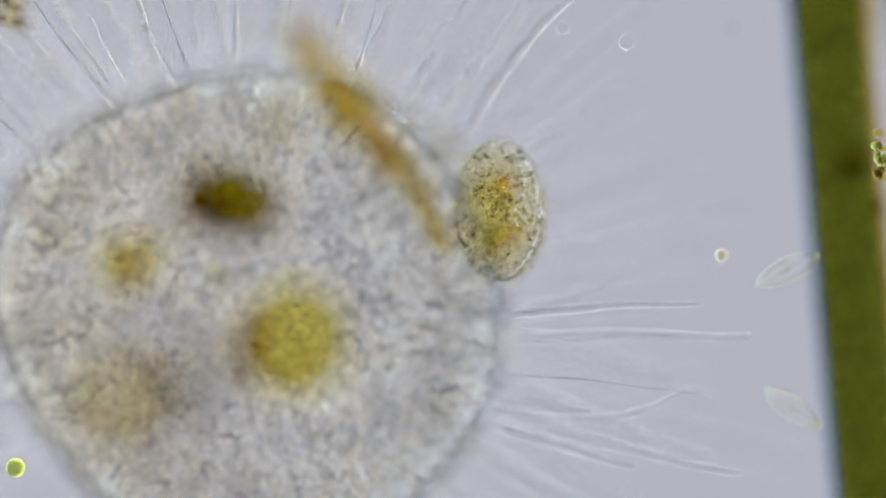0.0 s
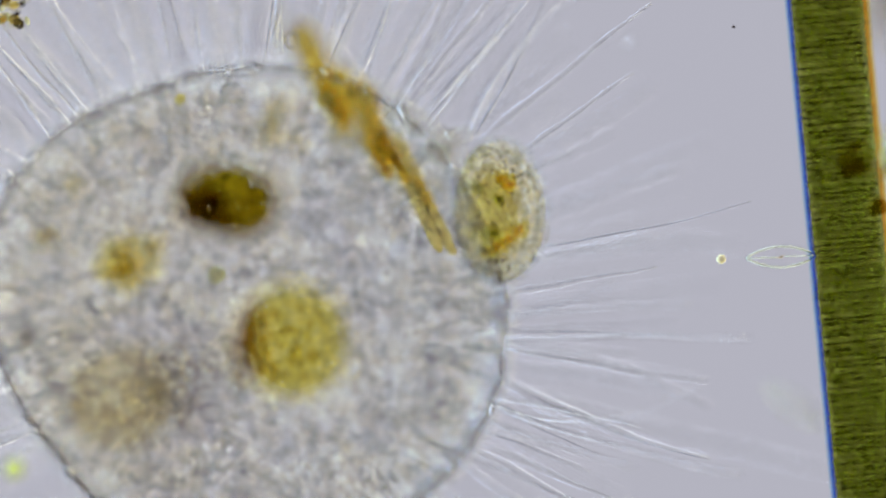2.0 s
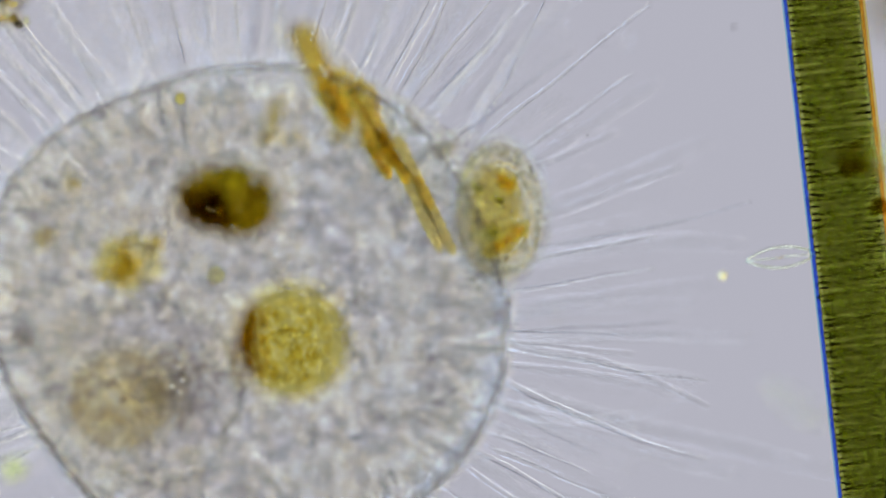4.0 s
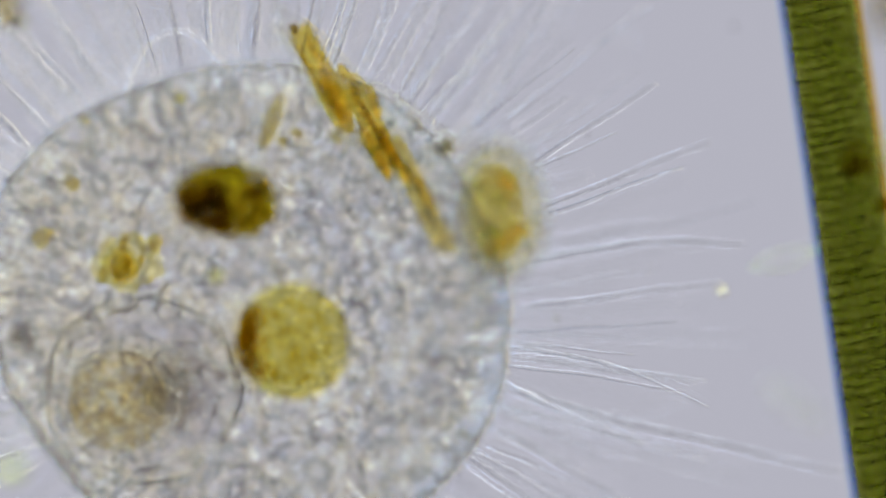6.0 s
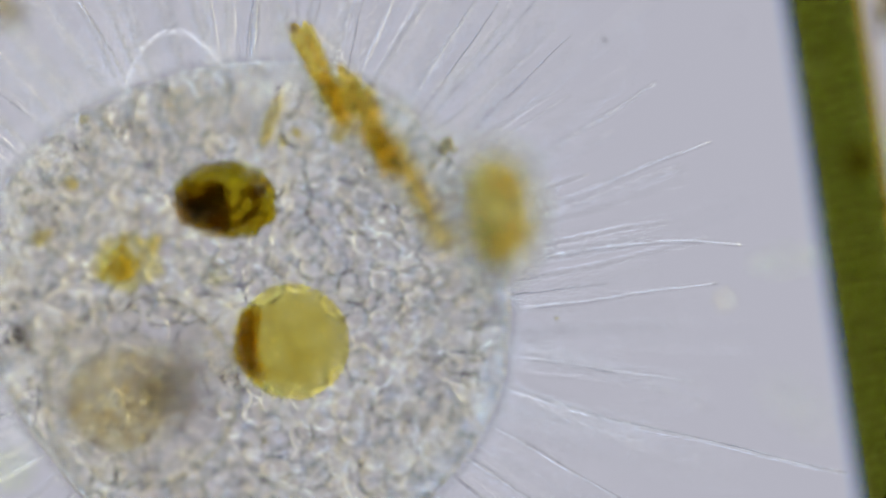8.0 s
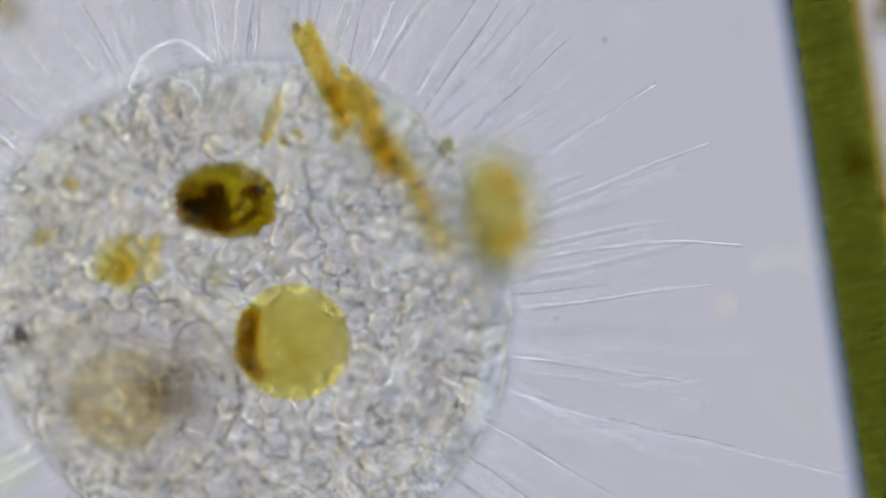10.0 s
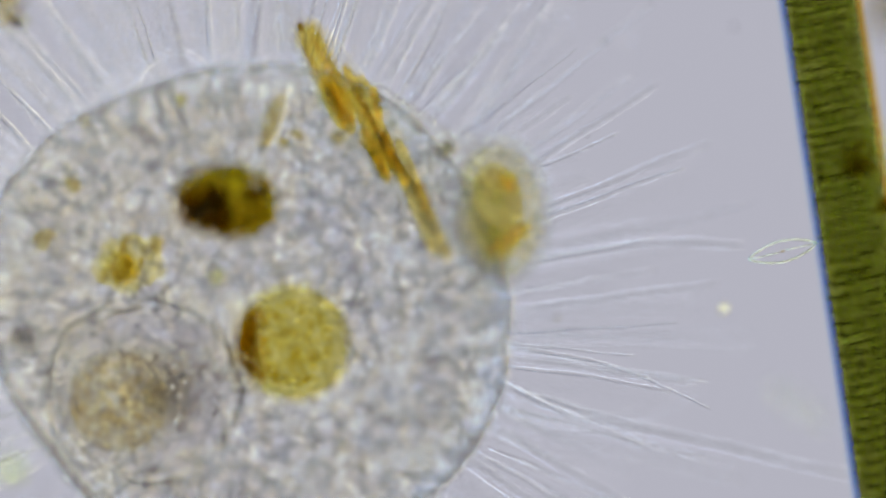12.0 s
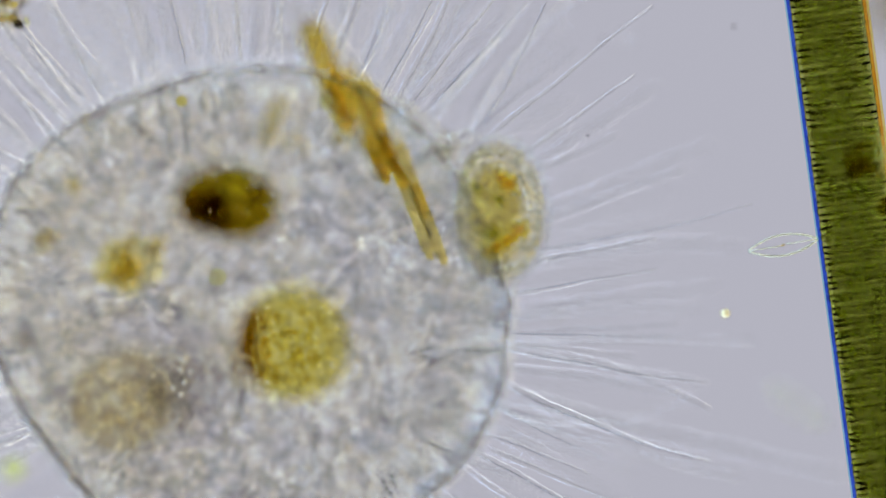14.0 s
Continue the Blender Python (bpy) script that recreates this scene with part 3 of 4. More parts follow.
# needle rays that stand out: foot (u, v, h), tip (u, v, h), thickness, bow
NEEDLES = ((885, 690, 0, 1500, 838, -6, 1.3, 0.01), (900, 628, 0, 1228, 676, 0, 0.9, 0), (905, 548, 2, 1270, 500, -2, 0.8, 0), (892, 476, 3, 1312, 432, -2, 1.1, -0.05),
           (918, 306, 8, 1162, 148, 0, 1.0, 0), (925, 380, 8, 1256, 250, -2, 0.9, 0), (760, 222, 4, 905, 20, -2, 1.0, 0), (812, 250, 2, 1010, 60, -8, 1.0, 0.0),
           (868, 752, 0, 1110, 892, -4, 0.9, 0), (820, 806, 0, 960, 900, 0, 1.0, 0),
           (884, 668, 16, 1255, 812, 30, 1.3, 0.03), (900, 590, 20, 1190, 596, 28, 1.0, 0), (895, 520, 20, 1160, 474, 29, 0.9, 0), (945, 442, 28, 1330, 360, 27, 1.0, 0.02),
           (920, 270, 28, 1120, 128, 26, 0.9, 0), (835, 238, 30, 960, 0, 20, 1.4, 0.02), (760, 192, 22, 945, -10, 28, 1.0, 0), (852, 246, 20, 1150, 5, 28, 1.0, 0),
           (868, 712, 18, 1060, 805, 30, 0.9, 0.03), (860, 790, 14, 1100, 892, 30, 0.9, 0),
           (826, 238, 38, 1020, -10, 48, 2.0, -0.06), (900, 560, 36, 1095, 494, 46, 0.9, 0.02), (890, 598, 36, 1330, 598, 44, 1.0, -0.01), (840, 706, 30, 1310, 838, 46, 1.2, 0.03),
           (880, 720, 30, 1220, 686, 48, 0.8, 0.12), (890, 612, 12, 1256, 722, 14, 0.9, -0.06))


def axopods():
    def one(foot, tip, thick, bow):
        way = tip - foot
        side = way.cross(Vector((0, 0, 1))).normalized()
        wave = rng.uniform(0, 6.28)
        pts, rad = [], []
        for i in range(13):
            f = i / 12
            pts.append(foot + way * f + side * way.length * (bow * 4 * f * (1 - f) + 0.0035 * math.sin(wave + f * 11)))
            rad.append(thick * min(1.0, 0.2 + 5 * f) * (1.0 - 0.62 * f) * (1 + 0.15 * math.sin(wave + f * 23)))
        bm, look_of = bmesh.new(), rng.random()
        if look_of < 0.8:
            tube(bm, pts, rad)
        # a thinner dark tube alongside draws the dark line of the ray's refraction
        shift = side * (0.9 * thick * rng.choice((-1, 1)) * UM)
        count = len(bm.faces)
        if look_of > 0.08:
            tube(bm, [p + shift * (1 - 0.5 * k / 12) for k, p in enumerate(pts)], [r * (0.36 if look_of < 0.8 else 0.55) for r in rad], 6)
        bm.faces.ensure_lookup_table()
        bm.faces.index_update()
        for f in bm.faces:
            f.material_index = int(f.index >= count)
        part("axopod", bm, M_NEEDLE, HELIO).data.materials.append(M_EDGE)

    for a, b, c, d, e, f, thick, bow in NEEDLES:
        one(at(a, b, c), at(d, e, f), thick * 1.2, bow)
    for i in range(30):
        angle, lift = radians(-46 + 94 * (i + rng.random()) / 30), rng.uniform(-16, 50)
        foot = in_cell(angle, (1 - abs(lift / FLAT) ** 8) ** 0.125 * 0.99, lift)
        lean = angle * 0.85 + radians(rng.uniform(-5, 5))
        tip = foot + Vector((math.cos(lean), math.sin(lean), rng.uniform(-0.12, 0.12))) * rng.uniform(45, 100) * UM
        one(foot, tip, rng.uniform(0.8, 1.5), rng.uniform(-0.02, 0.02))
    for i in range(176):
        angle = radians(48 + i * 1.04 + rng.uniform(-1.0, 1.0)) if i < 158 else radians(213 + (i - 158) * 5.5)
        lift = rng.uniform(-20, 49 if i < 158 else 8)
        rise = math.asin(lift / FLAT)
        foot = in_cell(angle, (1 - abs(lift / FLAT) ** 8) ** 0.125 * 0.995, lift)
        far = rng.uniform(60, 100)
        up = math.sin(rise) * rng.uniform(-0.1, 0.7)
        lean = angle + radians(rng.uniform(-7, 7))
        tip = foot + Vector((math.cos(lean), math.sin(lean), up)) * far * UM
        one(foot, tip, rng.uniform(0.7, 1.4), rng.uniform(-0.03, 0.03))


def loop():
    """A thin film thrown up in an arch from the cell's upper edge."""
    pts = [at(u, v, 4) for u, v in ((222, 165), (236, 118), (256, 80), (290, 57), (325, 54), (352, 70), (378, 98), (406, 124))]
    return part("membrane_arch", tube(bmesh.new(), pts, [1.0, 0.9, 0.8, 0.75, 0.75, 0.8, 0.9, 1.0]), M_RAY, HELIO, "thin clear membrane thrown up in an arch")


cell_body()
food()
axopods()
ARCH = loop()

# ---- algae that the cell has caught ----
BUNDLE_TURN = (650, 250)
BUNDLE = thing("diatom_bundle", at(*BUNDLE_TURN, 10), "bundle of long golden brown diatoms stuck in the cell's edge", "diatoms")


def slope(v):
    return -1 + (v - 40) / 410 * 29


def bundle():
    bars = ((518, 42, 606, 228, 3.2), (537, 40, 622, 216, 2.8), (568, 122, 622, 236, 3.0), (600, 114, 690, 312, 3.1), (624, 130, 706, 298, 2.9), (652, 150, 672, 210, 1.8),
            (640, 226, 690, 318, 2.4), (666, 224, 722, 326, 2.4), (700, 240, 764, 372, 2.4), (710, 290, 780, 446, 2.8), (736, 312, 804, 452, 2.5))
    for k, (a, b, c, d, half) in enumerate(bars):
        bm = spindle(bmesh.new(), at(a, b, slope(b) + (k % 3 - 1) * 1.6), at(c, d, slope(d) + (k % 2) * 1.8), half, half * 0.8, 7)
        part("diatom_cell", bm, M_GOLD if b < 230 else M_STRAW, BUNDLE)
        lift = slope((b + d) / 2)
        side = 1 if k % 2 else -1
        off = side * half * 3.4
        bm = tube(bmesh.new(), [at(a + off, b + 8 - off * 0.4, slope(b)), at((a + c) / 2 + off, (b + d) / 2 - off * 0.4, lift), at(c + off, d - 8 - off * 0.4, slope(d))], [0.4, 0.55, 0.4], 6)
        part("shell_edge", bm, M_EDGE, BUNDLE, "thin dark shell edge")
        bm = spindle(bmesh.new(), at(a + off * 0.5, b + 20, slope(b) + 1), at(c + off * 0.5, d - 16, slope(d) + 1), half * 0.42, half * 0.4, 6)
        if k < 8:
            part("plastid", bm, M_PALE, BUNDLE, "golden plastid")
    bm = spindle(bmesh.new(), at(488, 8, 4), at(760, 372, 24), 11.5, 9, 3.0, 24, 20)
    part("film", bm, M_FILM, BUNDLE, "thin clear film drawn over the diatoms")
    for u, v, r in ((697, 286, 2.6), (690, 278, 1.8), (703, 292, 1.6)):
        part("dark_spot", blob(bmesh.new(), at(u, v, 0), (r, r, r * 0.7), u, 3, 0.3, 3, u), M_BROWN, BUNDLE, "dark brown spot")
    bm = blob(bmesh.new(), at(520, 52, 5), (2.0, 2.4, 2), 0, 2, 0.2, 3, 1)
    part("dark_tip", bm, M_BROWN, BUNDLE, "dark brown tip")


def single_diatom():
    ob = thing("engulfed_diatom", at(482, 215, 0), "slender pale yellow diatom inside the cell's edge", "diatom")
    part("shell", spindle(bmesh.new(), at(502, 152, 3), at(458, 275, 3), 4.6, 3.5, 2.4), M_SILICA, ob)
    part("plastid", spindle(bmesh.new(), at(498, 165, 3), at(464, 262, 3), 3.2, 2.2, 3), M_PALE, ob, "pale yellow plastid")


PREY = thing("captured_cell", at(882, 372, 18), "small oval grained cell with orange bodies at the heliozoan's edge", "protozoan")


def prey():
    c = at(884, 373, 36)
    def full(z):
        z = min(0.97, max(0.0, z))
        return (1 - z ** 4) ** 0.25 / math.sqrt(1 - z * z)

    hull = blob(bmesh.new(), c, (20, 31.5, 21), 5, 5, 0.05, 7, 21.0)
    for v in hull.verts:
        k = full((v.co.z - c.z) / (21 * UM))
        v.co.x, v.co.y = c.x + (v.co.x - c.x) * k, c.y + (v.co.y - c.y) * k
    part("skin", hull, M_SKIN, PREY, "thin grained grey-yellow skin")
    bright, dark = bmesh.new(), bmesh.new()
    for h, share in ((-16, 0.66), (-11, 0.85), (-6, 0.965), (4, 0.99), (13, 0.95)):
        pts = [c + Vector((19.8 * share * math.cos(w), 31.2 * share * math.sin(w), h)) * UM * (1 + 0.02 * noise.noise(Vector((math.cos(w), math.sin(w), h)) * 7)) for w in (2 * math.pi * k / 90 for k in range(91))]
        tube(bright, pts, [0.6 + 0.5 * noise.noise(p * 500) for p in pts], 6)
        tube(dark, [c + (p - c) * 1.035 for p in pts], [max(0.05, 0.3 + 0.6 * noise.noise(p * 300)) for p in pts], 5)
    part("rim", bright, M_RAY, PREY, "thin uneven clear rim")
    part("rim", dark, M_WALL, PREY, "thin broken dark rim")
    part("inner_body", blob(bmesh.new(), at(886, 374, 36), (18, 29.5, 18), 5, 5, 0.10, 5, 22.0), M_CYTO, PREY, "grained grey-yellow inner body")
    # gold egg added below to imitate the cell's bright centre, shrunk by refraction
    egg = blob(bmesh.new(), at(884, 376, 6), (11.8, 21.5, 11), 6, 5, 0.05, 8, 23.0)
    for v in egg.verts:
        low = max(0.0, 6 - v.co.z / UM) / 11
        v.co.x, v.co.y = c.x - (0.001 + 0.004 * low) + (v.co.x - c.x) * (1 - 0.42 * low), c.y + (v.co.y - c.y) * (1 - 0.1 * low)
    part("gold_lens_image", egg, M_HONEYB, PREY, "smooth golden yellow body added beneath as the cell's lens image")
    for a, b, spread, count, m, name, label in (((884, 312), (900, 330), 10, 26, M_ORANGE, "orange_body", "orange grained body"), ((930, 400), (862, 452), 8, 46, M_ORANGE, "orange_body", "orange grained streak"),
                                                ((880, 350), (888, 358), 7, 12, M_GREENB, "green_body", "dull green body"), ((866, 408), (872, 416), 9, 14, M_GREENB, "green_body", "dull green body"),
                                                ((838, 330), (852, 336), 6, 8, M_GREENB, "green_body", "dull green body")):
        bits = []
        for k in range(count):
            f = rng.random()
            u, v = a[0] + (b[0] - a[0]) * f + rng.gauss(0, spread * 0.6), a[1] + (b[1] - a[1]) * f + rng.gauss(0, spread * 0.6)
            bits.append((at(u, v, 29 + rng.uniform(-4, 4)), (rng.uniform(0.9, 2.4), rng.uniform(0.9, 1.8), 1.3), rng.uniform(0, 3)))
        del many(name, bits, m, PREY, label)["kind"]
    ring = [at(939 + 8.5 * math.cos(w) + 2 * math.sin(w), 349 + 17 * math.sin(w), 33) for w in (2 * math.pi * k / 24 for k in range(25))]
    part("vesicle_wall", tube(bmesh.new(), ring, [0.5] * 25, 6), M_RAY, PREY, "clear bright wall of an oval vesicle")
    for u, v, r in ((955, 352, 2.6), (962, 408, 3.0), (936, 452, 2.4)):
        part("bleb", blob(bmesh.new(), at(u, v, 31), (r, r * 1.7, r), 8, 3, 0.1, 4, u), M_SKIN, PREY, "clear bleb on the skin")
    part("clear_vacuole", blob(bmesh.new(), at(941, 338, 43), (1.6, 4.2, 2), 12, 3, 0.1, 4), M_SILICA, PREY, "bright clear slit-like vacuole")
    for name, count, low, m, label in (("granulation", 320, 0.9, M_RAY, "many fine clear grains"), ("dark_granulation", 1500, 0.78, M_MOTE, "fine dark grains")):
        grains = []
        for i in range(count):
            w, r = rng.uniform(0, 6.283), min(1.0, rng.random() ** 0.52)
            k = rng.choice((0.4, 0.5, 0.7, 1.1)) * rng.uniform(0.8, 1.2) * low
            grains.append((c + Vector((math.cos(w) * r * 19.5, math.sin(w) * r * 31, rng.choice((rng.uniform(-11, -3), rng.uniform(-11, -3), -20 * math.sqrt(1 - r * r), rng.uniform(0, 15), 20 * (1 - r ** 4) ** 0.25, 20 * (1 - r ** 4) ** 0.25)))) * UM, (k, k, k), 0.0))
        many(name, grains, m, PREY, label, 2)
    for u, v, du, dv in ((955, 330, 14, -16), (962, 372, 10, 20), (958, 398, 12, 12), (944, 450, 26, 8), (900, 262, -4, -20), (918, 268, -6, -16)):
        pts = [at(u + du * f, v + dv * f - 6 * f * f, 38) for f in (0, 0.3, 0.6, 1.0)]
        part("cilium", tube(bmesh.new(), pts, [0.5, 0.45, 0.35, 0.2], 5), M_RAY, PREY)


bundle()
single_diatom()
prey()

# ---- the green filament ----
FIL_R, FIL_H = 16.2, 23.0
FILAMENT = thing("algal_filament", at(1503, 441, FIL_H), "thick straight olive green filament of stacked disc cells", "filament")


def filament():
    bm = bmesh.new()
    profile = ((-0.5, 0.0), (-0.5, 0.985), (-0.46, 0.993), (-0.3, 0.998), (0.0, 1.0), (0.3, 0.998), (0.46, 0.993), (0.5, 0.985), (0.5, 0.0))
    rings = []
    for y, r in profile:
        if r == 0:
            rings.append([bm.verts.new((0, y, 0))])
        else:
            rings.append([bm.verts.new((r * math.cos(w), y, r * math.sin(w))) for w in (2 * math.pi * k / 40 for k in range(40))])
    for a, b in zip(rings, rings[1:]):
        for k in range(40):
            j = (k + 1) % 40
            bm.faces.new([a[0], b[k], b[j]] if len(a) == 1 else [a[k], a[j], b[0]] if len(b) == 1 else [a[k], a[j], b[j], b[k]])
    bmesh.ops.recalc_face_normals(bm, faces=bm.faces)
    bmesh.ops.scale(bm, verts=bm.verts, vec=(FIL_R * UM, 12 * TICK, FIL_R * UM))
    me = bpy.data.meshes.new("disc_cell")
    bm.to_mesh(me)
    bm.free()
    me.polygons.foreach_set("use_smooth", [True] * len(me.polygons))
    me.materials.append(M_ALGA)
    y, teeth = -620.0, []
    while y < 620:
        w = rng.uniform(9.5, 13.5)
        ob = new("disc_cell", me)
        ob.parent = FILAMENT
        ob.location = (0, (y + w / 2) * TICK, 0)
        k = rng.uniform(0.985, 1.01)
        ob.scale = (k, (w - 0.3) / 12, k)
        y += w
        for side, chance in ((-1, 0.8), (1, 0.4)):
            if rng.random() < chance:
                deep = rng.uniform(0.8, 3.6)
                teeth.append((FILAMENT.location + Vector((side * (FIL_R - deep) * UM, y * TICK, rng.uniform(-1, 1) * UM)), (deep, rng.uniform(0.3, 0.6), 3.5), side * rng.uniform(-0.1, 0.35)))
    bands, y = [], -600.0
    while y < 600:
        span = rng.uniform(0.45, 0.8) * FIL_R
        for k in range(-4, 5):
            x = k / 4 * span - 0.15 * FIL_R
            z = -math.sqrt(max(1.0, FIL_R ** 2 - x * x)) + 0.2
            bands.append((FILAMENT.location + Vector((x * UM, (y + 3 * math.sin(x * 0.2)) * TICK, z * UM)), (span / 6, rng.uniform(0.4, 1.0), 0.8), rng.uniform(-0.1, 0.1)))
        y += rng.uniform(17, 24)
    many("septum", bands, M_BAND, FILAMENT, "dark cross walls on the filament's underside", 2)
    many("notch", teeth, M_NOTCH, FILAMENT, "dark notches between the disc cells", 2)
    for name, count, m, label in (("pale_granulation", 2300, M_THY, "fine pale green granules"), ("dark_granulation", 2900, M_THYD, "fine dark green granules")):
        bits = []
        for k in range(count):
            x = rng.uniform(-0.93, 0.93) * FIL_R
            y = rng.uniform(-560, 560) * TICK
            z = rng.uniform(-0.95, 0.8) * math.sqrt(FIL_R ** 2 - x * x) * 0.95
            big = rng.uniform(0.3, 0.8)
            bits.append((FILAMENT.location + Vector((x * UM, y, z * UM)), (big * rng.uniform(0.9, 2.2), big * rng.uniform(0.8, 1.1), big), rng.uniform(-0.12, 0.12)))
        many(name, bits, m, FILAMENT, label, 2)
    pts = [FILAMENT.location + Vector((0, k * 40 * TICK, 0)) for k in range(-15, 16)]
    part("green_core", tube(bmesh.new(), pts, [FIL_R * 0.87] * 31, 28), M_CORE, FILAMENT, "denser green core of the disc cells")
    for u, v, spread, count in ((20, 150, 17, 16), (56, 68, 8, 6)):
        for k in range(count):
            place = FILAMENT.location + Vector(((u + rng.gauss(0, spread * 0.8)) * TICK, (v + rng.gauss(0, spread)) * TICK, rng.uniform(-4, 4) * UM))
            bm = blob(bmesh.new(), place, (rng.uniform(2, 5), rng.uniform(1.5, 4), 2), 10, 3, 0.3, 3, k * 0.7)
            part("dark_patch", bm, M_PATCH, FILAMENT, "dark olive patch inside the filament")
    # tinted strips stand in for the light's colour fringe, blue left, amber right
    for x, r, m, label in ((-FIL_R - 0.5, 0.85, M_BLUE, "thin blue colour fringe painted along the edge"), (-FIL_R - 1.5, 0.6, M_CYAN, "pale cyan outer part of the painted fringe"),
                           (FIL_R + 0.5, 0.85, M_AMBER, "thin amber colour fringe painted along the edge"), (FIL_R + 1.7, 0.85, M_HONEY, "pale honey outer part of the painted fringe")):
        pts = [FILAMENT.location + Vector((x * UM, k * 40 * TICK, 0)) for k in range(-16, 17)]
        part("edge_fringe", tube(bmesh.new(), pts, [r] * 33, 8), m, FILAMENT, label)


filament()


# ---- small things in the water ----
def free_diatom(name, place, length, half, label):
    """A boat-shaped diatom: a flat clear shell with a thicker rim, a rib along the middle and a knot at its centre."""
    ob = thing(name, place, label, "diatom", "free diatoms")
    span = length / 2 * TICK
    a, b = place - Vector((span, 0, 0)), place + Vector((span, 0, 0))
    part("shell", spindle(bmesh.new(), a, b, half, half * 0.35, 1.9, 24, 16), M_SHELL, ob)
    for side in (-1, 1):
        pts = [place + Vector((f * span, side * half * UM * max(0.02, 1 - abs(f) ** 1.9) ** 0.9, 0)) for f in (k / 12 - 1 for k in range(25))]
        part("rim", tube(bmesh.new(), pts, [0.55] * 25, 6), M_RIM, ob)
        pts = [place + Vector((f * span, side * 0.25 * UM * (1 - abs(f)), 0.5 * UM)) for f in (side * k / 10 for k in range(1, 10))]
        part("rib", tube(bmesh.new(), pts, [0.3] * 9, 6), M_RIM, ob)
    part("knot", blob(bmesh.new(), place + Vector((0, 0, 0.5 * UM)), (1.1, 0.5, 0.5), 20, 2), M_DEBRIS, ob, "small yellowish knot")
    return ob


DIATOM = free_diatom("boat_diatom", at(1384, 455, 25), 124, 4.6, "clear boat-shaped diatom beside the filament")
DIATOM_HIGH = free_diatom("boat_diatom", at(1402, 720, 53), 120, 4.8, "clear boat-shaped diatom high in the water")


def ball(name, place, size, m, label, category, group="", wobble=0.05):
    ob = part(name, blob(bmesh.new(), Vector((0, 0, 0)), (size, size, size), 0, 3, wobble, 3, size), m)
    ob.location = place
    return tagged(ob, label, category, group)


DOT = ball("algal_speck", at(1277, 455, 31), 2.1, M_SPECK, "tiny yellow-brown round algal speck", "speck")
ball("green_sphere", at(28, 828, 52), 4.3, M_LEAF, "small shining green round alga", "alga")
ball("clear_bead", at(1109, 75, 53), 3.4, M_BEAD, "small clear bead in the water", "bead", "clear beads")
ball("clear_bead", at(996, 50, 51), 2.6, M_BEAD, "small clear bead on a needle ray", "bead", "clear beads")
for u, v, h, s in ((1070, 72, 2, 0.7), (445, 480, 3, 0.6), (681, 482, 25, 0.7), (1298, 48, 32, 0.7), (985, 564, 0, 1.0), (1040, 240, 20, 0.5)):
    ball("dust_speck", at(u, v, h), s, M_FLECK if s > 0.9 else M_DARK, "tiny dark speck of dust", "speck", "specks in the water")


def debris(place, spread, count, label, seed, stuff):
    r = random.Random(seed)
    ob = thing("debris_clump", place, label, "debris")
    for i in range(count):
        q = place + Vector((r.uniform(-1, 1) * spread[0], r.uniform(-1, 1) * spread[1], r.uniform(-1, 1) * spread[2])) * UM
        part("grain", blob(bmesh.new(), q, (r.uniform(1, 2.6), r.uniform(1, 2.6), r.uniform(1, 2)), r.uniform(0, 90), 2, 0.3, 2, i), r.choice(stuff), ob)


debris(at(18, 16, 34), (8, 7, 8), 30, "ragged clump of yellow-brown debris grains", 3, (M_DEBRIS, M_DEBRIS, M_PALE, M_GREENB, M_DARK))
debris(at(1588, 4, -45), (9, 14, 4), 60, "dark brown clump of debris grains beside the filament", 9, (M_DEBRIS, M_DEBRIS, M_DARK))
debris(at(1562, 275, 52), (3, 10, 3), 16, "row of shining green and brown grains beside the filament", 4, (M_GREENB, M_GREENB, M_LEAF, M_ORANGE, M_DEBRIS))
foam()


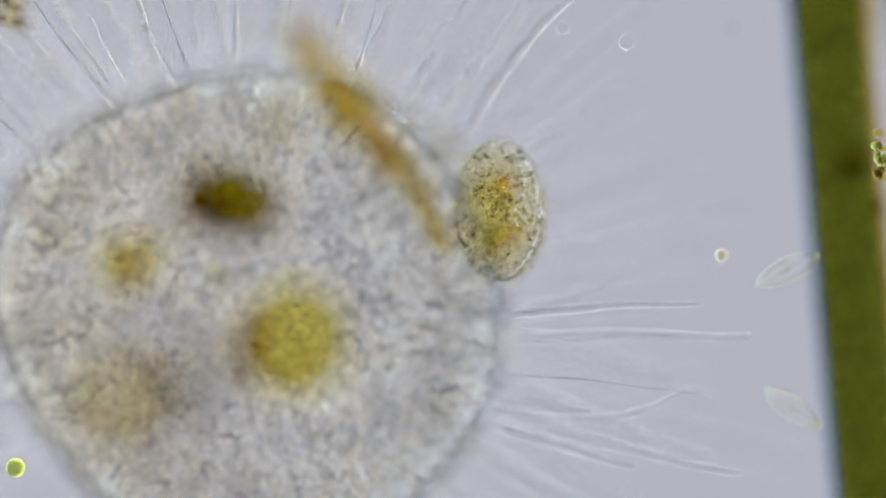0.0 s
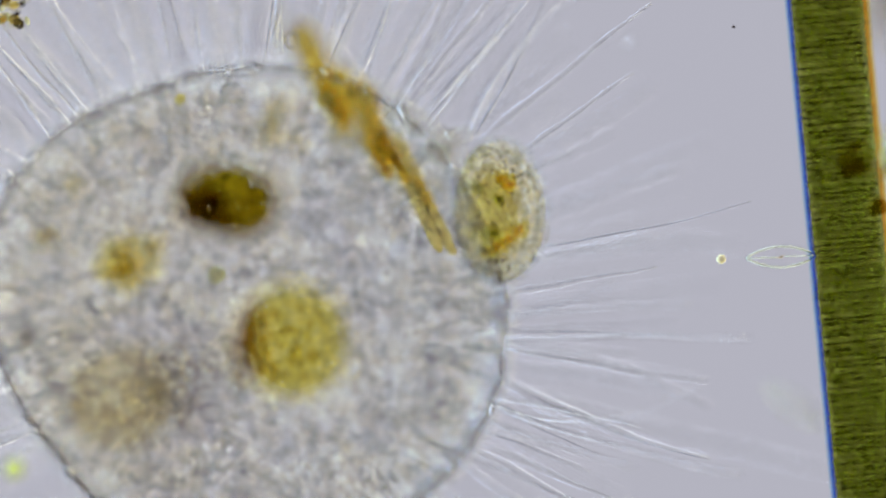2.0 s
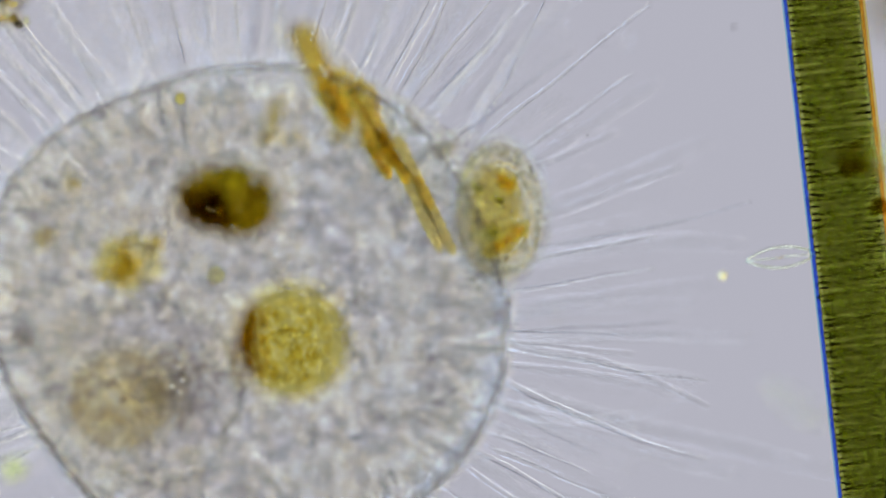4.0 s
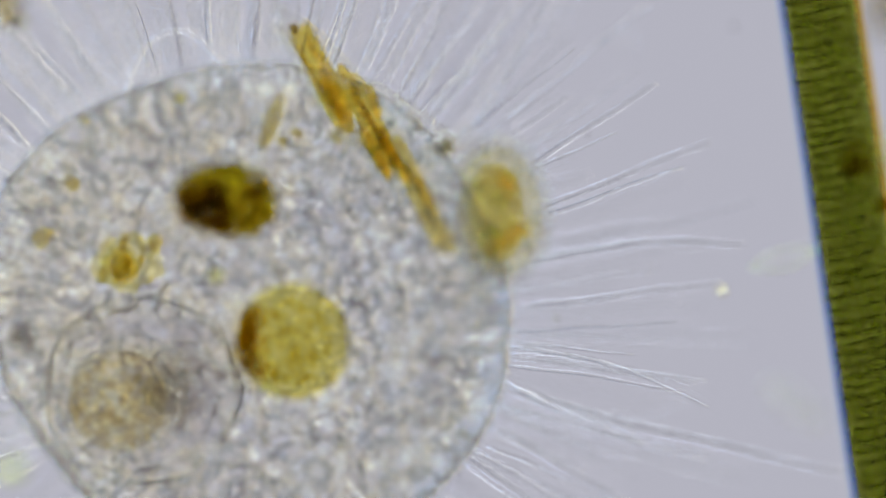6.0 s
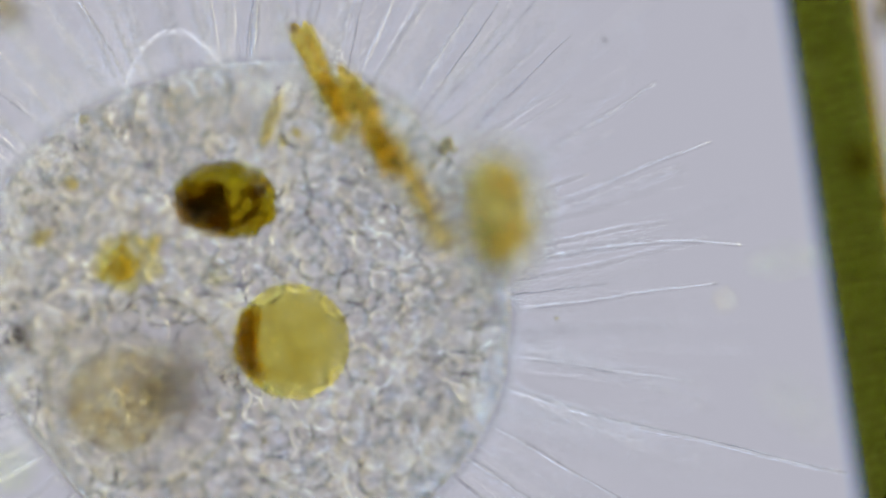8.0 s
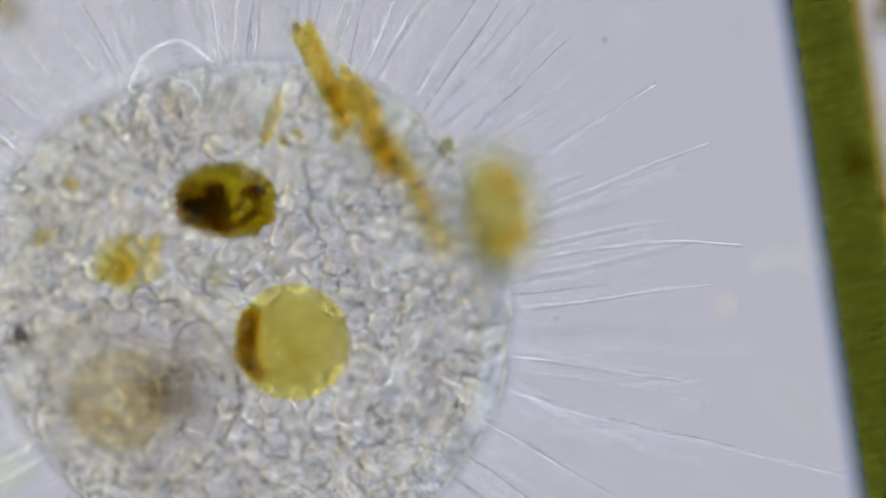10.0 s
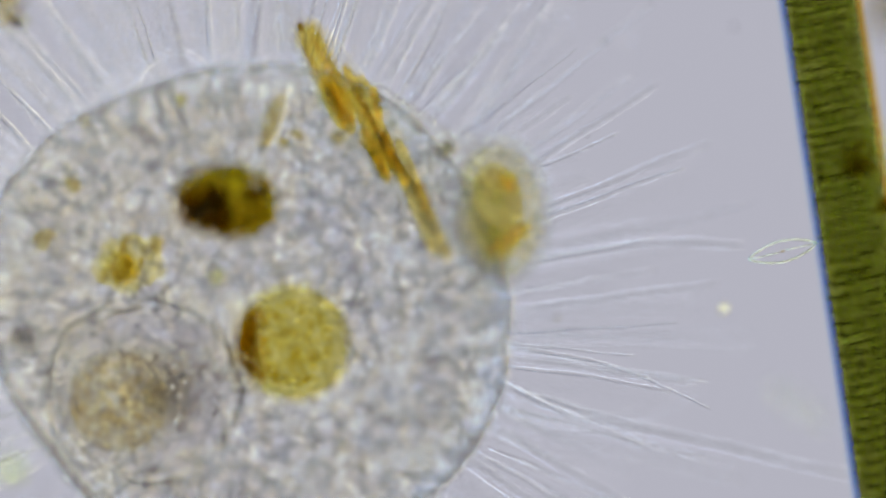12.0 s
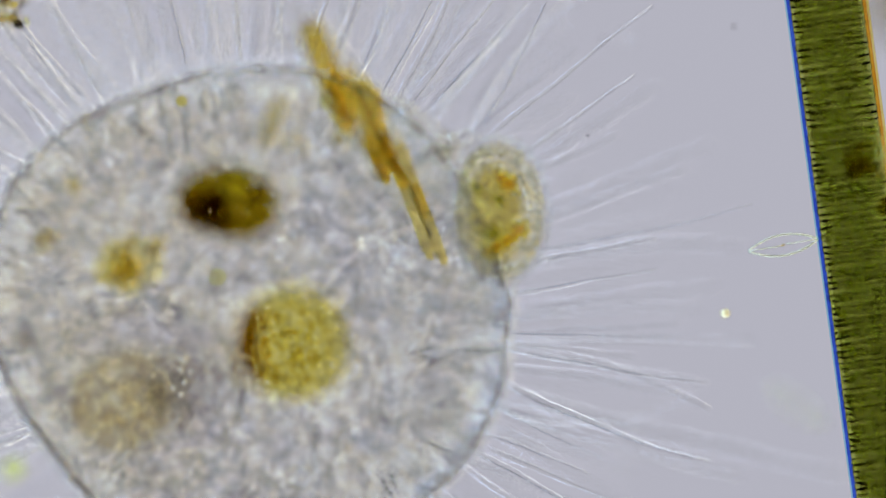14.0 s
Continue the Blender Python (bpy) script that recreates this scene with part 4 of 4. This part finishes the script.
# ---- what moves ----
def motions():
    def drift(ob, rows):
        walk(ob, [(t, Matrix.Translation(at(u, v, h)) @ pose(0, 0, 0, 0, 0, turn)) for t, u, v, h, turn in rows])

    drift(FILAMENT, [(0, 1508, 441, FIL_H, 5.3), (1.2, 1504, 441, FIL_H, 5.3), (3, 1504, 441, FIL_H, 5.5), (5.5, 1511, 441, FIL_H, 8.1), (7.5, 1519, 441, FIL_H, 8.6), (11, 1516, 441, FIL_H, 8.7), (12.5, 1518, 441, FIL_H, 8.4), (14, 1521, 441, FIL_H, 7.7)])
    drift(DIATOM, [(0, 1394, 478, 47, 26), (0.6, 1392, 470, 42, 20), (1, 1388, 458, 34, 6), (1.5, 1384, 455, 29, 2), (3.2, 1382, 455, 25, 2), (5.5, 1384, 458, 25, 16), (7.5, 1388, 460, 25, 8), (10.5, 1390, 455, 25, 8),
                   (11.5, 1386, 449, 12, 14), (12.5, 1385, 442, 16, 13), (13.2, 1388, 440, 21, 14), (14, 1386, 434, 23, 10)])
    drift(DIATOM_HIGH, [(0, 1402, 722, 61, -34), (2, 1402, 716, 56, -36), (7, 1404, 712, 53, -38), (14, 1408, 716, 53, -36)])
    drift(DOT, [(0, 1277, 452, 45, 0), (1, 1277, 455, 38, 10), (2, 1276, 459, 30, 20), (3.2, 1279, 476, 29, 40), (5.5, 1276, 508, 27, 60), (8, 1279, 530, 26, 80), (12.5, 1280, 548, 28, 120), (14, 1283, 555, 28, 130)])
    drift(BUNDLE, [(0, *BUNDLE_TURN, 10, 0), (7, *BUNDLE_TURN, 10, 0), (11, 651, 252, 10, -2.0), (14, 652, 255, 10, -5.0)])
    drift(HELIO, [(0, *MIDDLE, -FLAT, 0), (7.5, *MIDDLE, -FLAT, 0), (14, MIDDLE[0] + 2, MIDDLE[1] + 4, -FLAT, 0)])
    walk(ARCH, [(0, pose(0, -0.004, -0.001)), (3.2, pose(0, -0.003, 0)), (5.5, pose(0, 0, 0)), (7.5, pose(0, 0, 0)), (11, pose(0, -0.007, 0)), (14, pose(0, -0.011, 0))])


motions()
